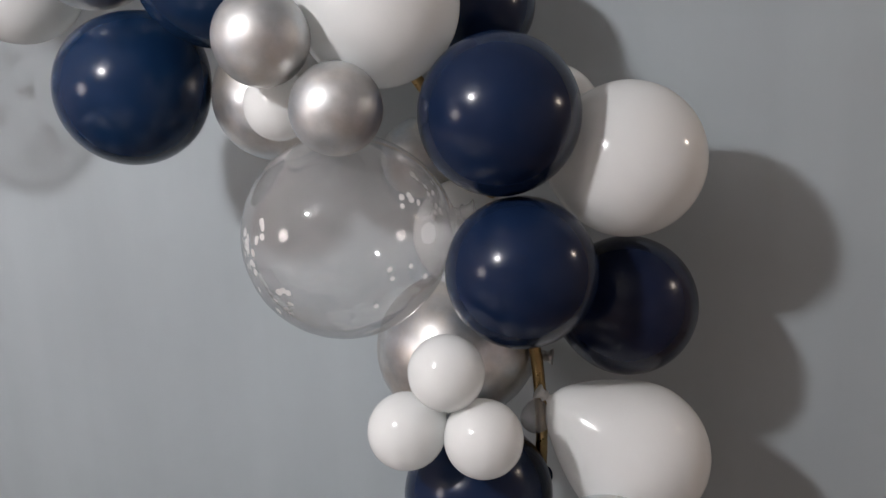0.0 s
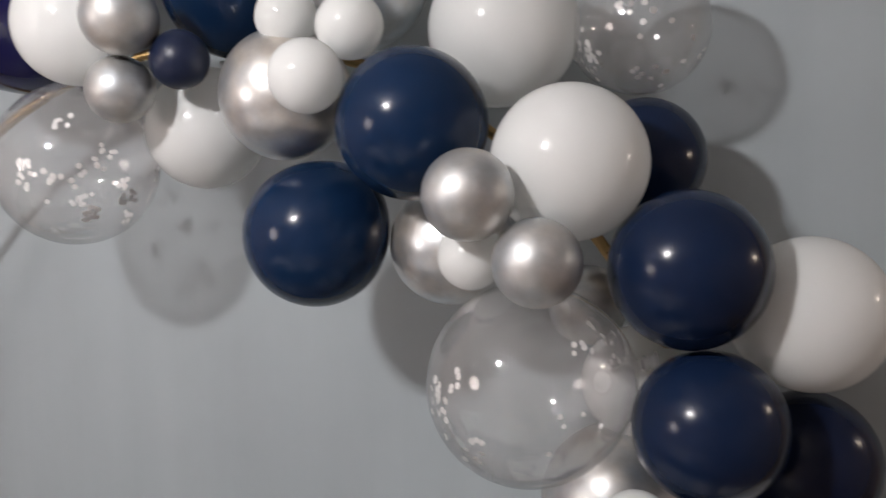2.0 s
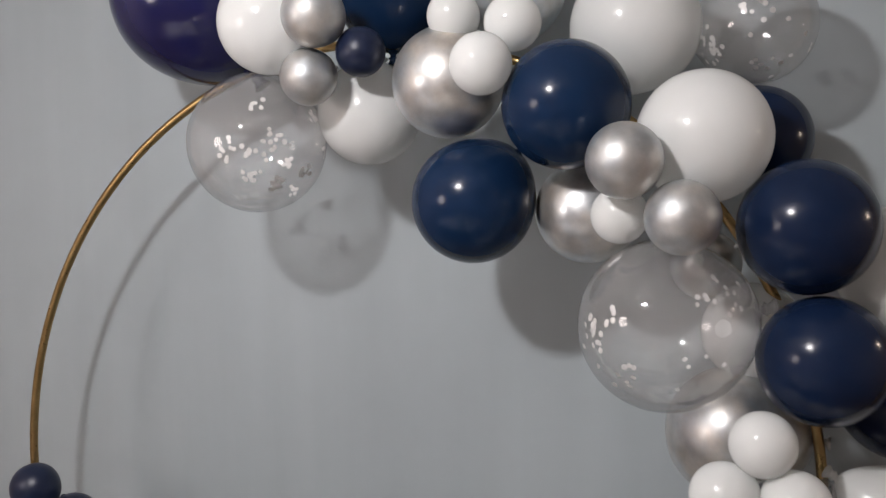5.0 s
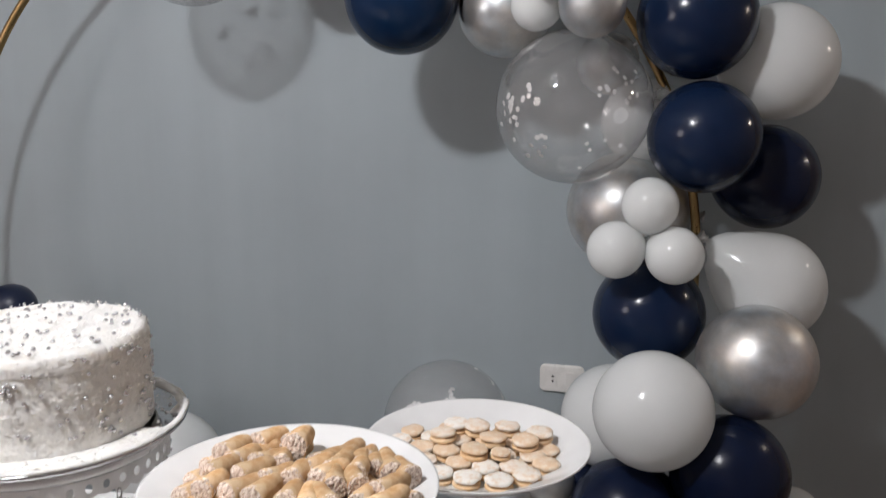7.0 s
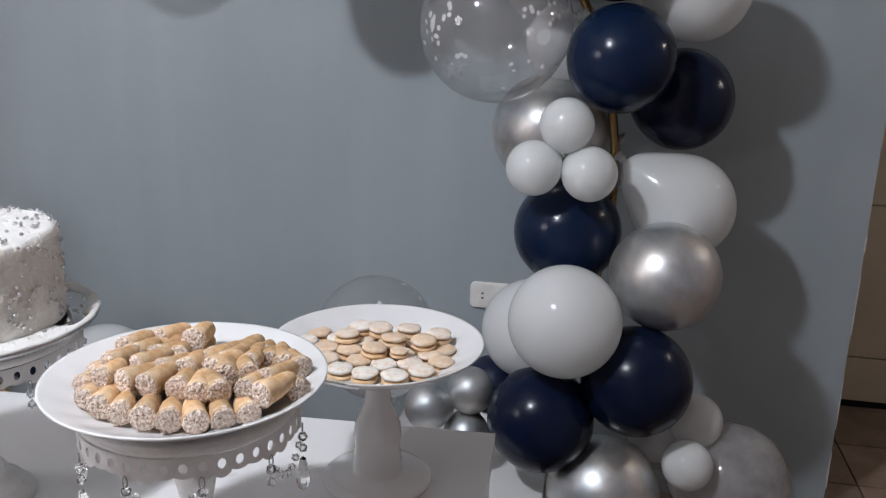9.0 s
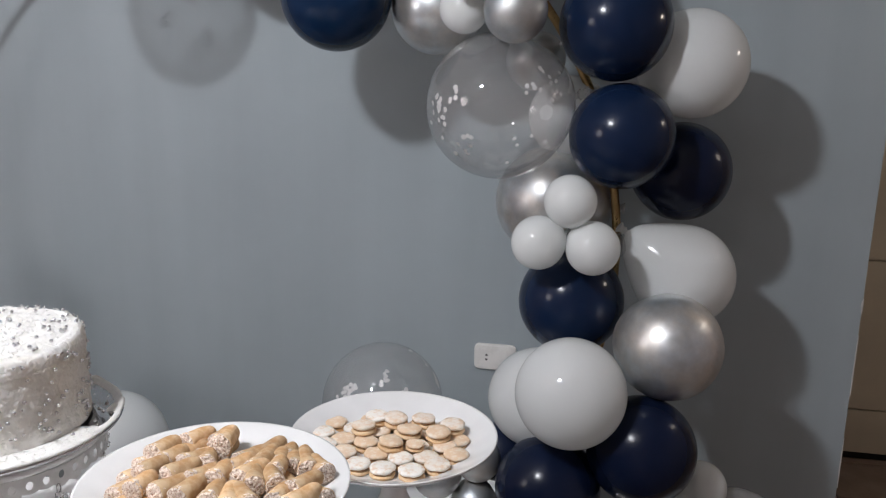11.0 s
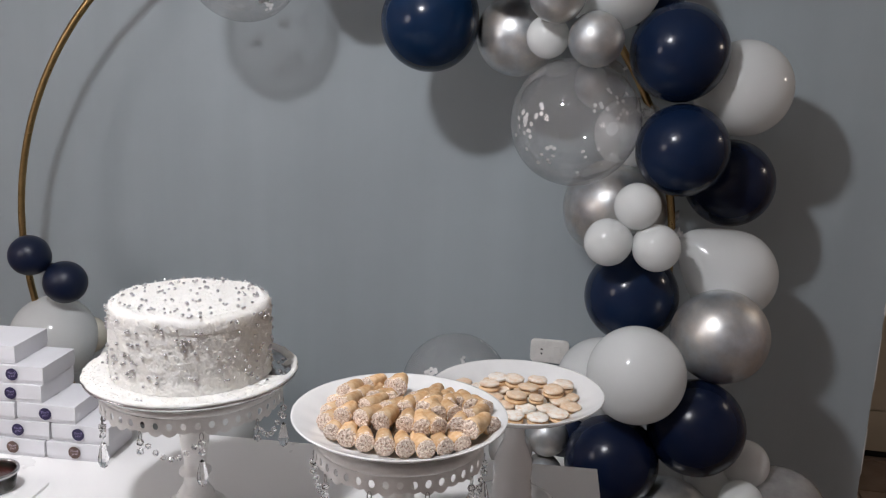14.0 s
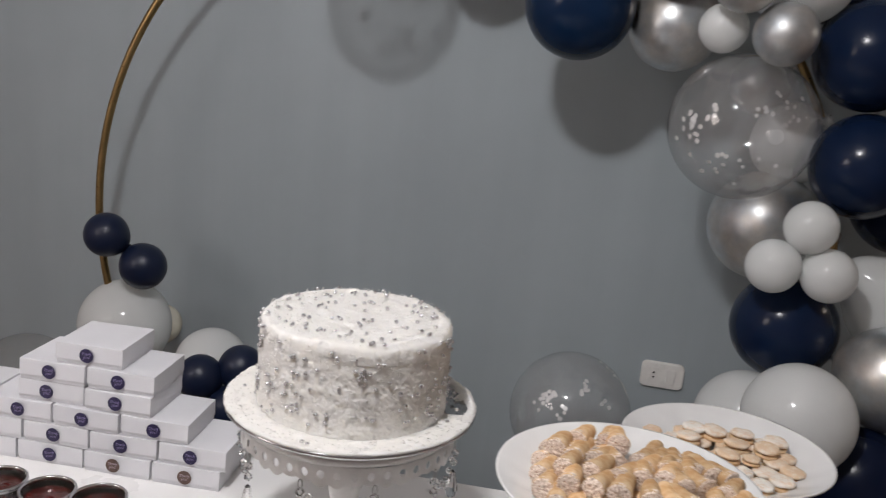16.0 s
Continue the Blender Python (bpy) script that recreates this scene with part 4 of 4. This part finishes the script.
def lettering(name, material):
    """The words on the stickers, as a thin mesh."""
    curve = bpy.data.curves.new(name, "FONT")
    curve.body, curve.size, curve.align_x, curve.align_y, curve.shear = "Thank\nyou!", 0.0072, "CENTER", "CENTER", 0.3
    curve.space_line, curve.resolution_u, curve.extrude = 0.8, 2, 0.0002
    holder = bpy.data.objects.new(name, curve)
    me = bpy.data.meshes.new_from_object(holder)
    bpy.data.objects.remove(holder)
    me.materials.clear()
    me.materials.append(material)
    return me


LETTERS_NAVY, LETTERS_BRONZE = lettering("navy_lettering", STICKER_FAINT), lettering("bronze_lettering", STICKER_INK)


def gift_box(x, level, back, turn, bronze, seed):
    """A shallow folded card box with a round sticker on its front; x is its left front corner along the row."""
    w, d, h = 0.120, 0.118, 0.0368
    o = thing("cake_box", None, None, "shallow white card box with a round navy sticker" if not bronze else "shallow white card box with a round bronze sticker", "box", "stack of boxes")
    part("tray", box(0.001, 0.001, 0, w - 0.001, d - 0.001, h * 0.55, 0.0012), CARD, o, smooth=False)
    lid = box(0, 0, h * 0.18, w, d, h - 0.0006, 0.0016)
    r = random.Random(seed)
    for v in lid.verts:
        if v.co.z < h * 0.3:
            v.co.y -= 0.0012 if v.co.y < 0.01 else 0
        v.co.z += 0.0008 * math.sin(v.co.x * 26 + seed)
    part("lid", lid, CARD, o, smooth=False)
    cx, cz = w * (0.47 + r.uniform(-0.03, 0.03)), h * 0.5
    st = revolve([(0, 0.0006), (0.0125, 0.0004), (0.0125, -0.0003), (0, -0.0003)], 28)
    st.transform(Matrix.Translation((cx, -0.0026, cz)) @ pose(0, 0, 0, 90))
    sticker = part("sticker", st, BRONZE_PAPER if bronze else NAVY_PAPER, o, "round printed sticker", smooth=False)
    words = part("lettering", LETTERS_BRONZE if bronze else LETTERS_NAVY, None, sticker, "two lines of pale lettering")
    words.matrix_local = Matrix.Translation((cx, -0.0032, cz + 0.0006)) @ pose(0, 0, 0, 90, 0, 0) @ pose(0, 0, 0, 0, 0, 6)
    o.matrix_world = Matrix.Translation((-0.15, -1.343, TABLE_Z)) @ pose(0, 0, 0, 0, 0, 3.4) @ pose(x, back, level * (h + 0.0004) + 0.0003, 0, 0, turn)


P = 0.1245
for i in range(5):
    gift_box(-0.127 - P * i, 0, 0.001 * (i % 3), (0.8, -0.5, 0.4, 0.9, 0)[i], i < 2, i)
    gift_box(-0.117 - P * i, 1, 0.004 - 0.002 * (i % 2), (-0.7, 0.6, -0.4, 0.5, 0)[i], False, 10 + i)
for i in range(4):
    gift_box(-0.102 - P * (i + 0.68), 2, 0.004, (1.0, -0.6, 0.4, 0)[i], False, 20 + i)
for i in range(2):
    gift_box(-0.100 - P * (i + 1.24), 3, 0.007 + 0.003 * i, (-0.8, 0.8)[i], False, 30 + i)
    gift_box(-0.087 - P * (i + 1.32), 4, 0.010, (0.6, -0.5)[i], False, 40 + i)
gift_box(-0.082 - P * 1.84, 5, 0.014, 1.2, False, 50)

# ---- jelly cups on a tray ----
tray = thing("tray", box(-0.60, -0.44, TABLE_Z + 0.0003, -0.245, -0.10, TABLE_Z + 0.006, 0.002), TABLE, "thin white rectangular tray under the jelly cups", "tray", smooth=False)
tray.matrix_world = Matrix.Translation((0.03, -1.33, 0)) @ pose(0, 0, 0, 0, 0, 4)


def jelly_cup(x, y):
    cup = thing("jelly_cup", None, None, "clear cup with a silver rim, filled with dark red jelly", "cup", "jelly cups", at=pose(x, y, TABLE_Z + 0.0066) @ Matrix.Diagonal((1, 1, 0.76, 1)))
    part("cup_wall", revolve([(0, 0), (0.032, 0), (0.034, 0.003), (0.040, 0.045), (0.0385, 0.045), (0.0325, 0.004), (0, 0.0035)], 40), CUP_GLASS, cup, "clear plastic wall")
    part("rim", revolve([(0.0385, 0.043), (0.0425, 0.043), (0.0432, 0.046), (0.0428, 0.051), (0.0405, 0.0525), (0.0385, 0.051), (0.0382, 0.046), (0.0385, 0.043)], 40), STEEL, cup, "silver rim")
    jelly = revolve([(0, 0.004), (0.032, 0.0045), (0.0365, 0.032), (0.030, 0.035), (0.02, 0.033), (0.01, 0.037), (0, 0.036)], 36)
    for v in jelly.verts:
        if v.co.z > 0.03:
            v.co.z += 0.003 * noise.noise(v.co * 120 + Vector((x * 50, 0, 0)))
    part("jelly", jelly, JELLY, cup, "glossy dark red jelly")


for x, y in ((-0.386, -1.500), (-0.472, -1.500), (-0.303, -1.492)):
    jelly_cup(x + 0.018, y)

# ---- floor tiles ----
PITCH = 0.28
tile_mesh = bm_mesh("floor_tile", box(-PITCH / 2 + 0.003, -PITCH / 2 + 0.003, -0.008, PITCH / 2 - 0.003, PITCH / 2 - 0.003, 0.0, 0.0015), TILE, False)
rest = bmesh.new()
for i in range(-17, 6):
    for j in range(-20, 3):
        x, y = 1.80 + PITCH * (i + 0.5), 0.185 + PITCH * (j + 0.5)
        if x > 3.1 or y > 0.75:
            continue
        if x > 1.0 and y > -1.2:
            o = part("floor_tile", tile_mesh, None, floor)
            o.matrix_local = pose(x, y, 0.0)
        else:
            a = PITCH / 2 - 0.003
            top = [rest.verts.new((x + sx * a, y + sy * a, 0)) for sx, sy in ((-1, -1), (1, -1), (1, 1), (-1, 1))]
            low = [rest.verts.new((v.co.x, v.co.y, -0.008)) for v in top]
            rest.faces.new(top)
            for k in range(4):
                rest.faces.new((top[k], low[k], low[(k + 1) % 4], top[(k + 1) % 4]))
tagged(part("floor_tiles", rest, TILE, floor, smooth=False), kind="stuff")
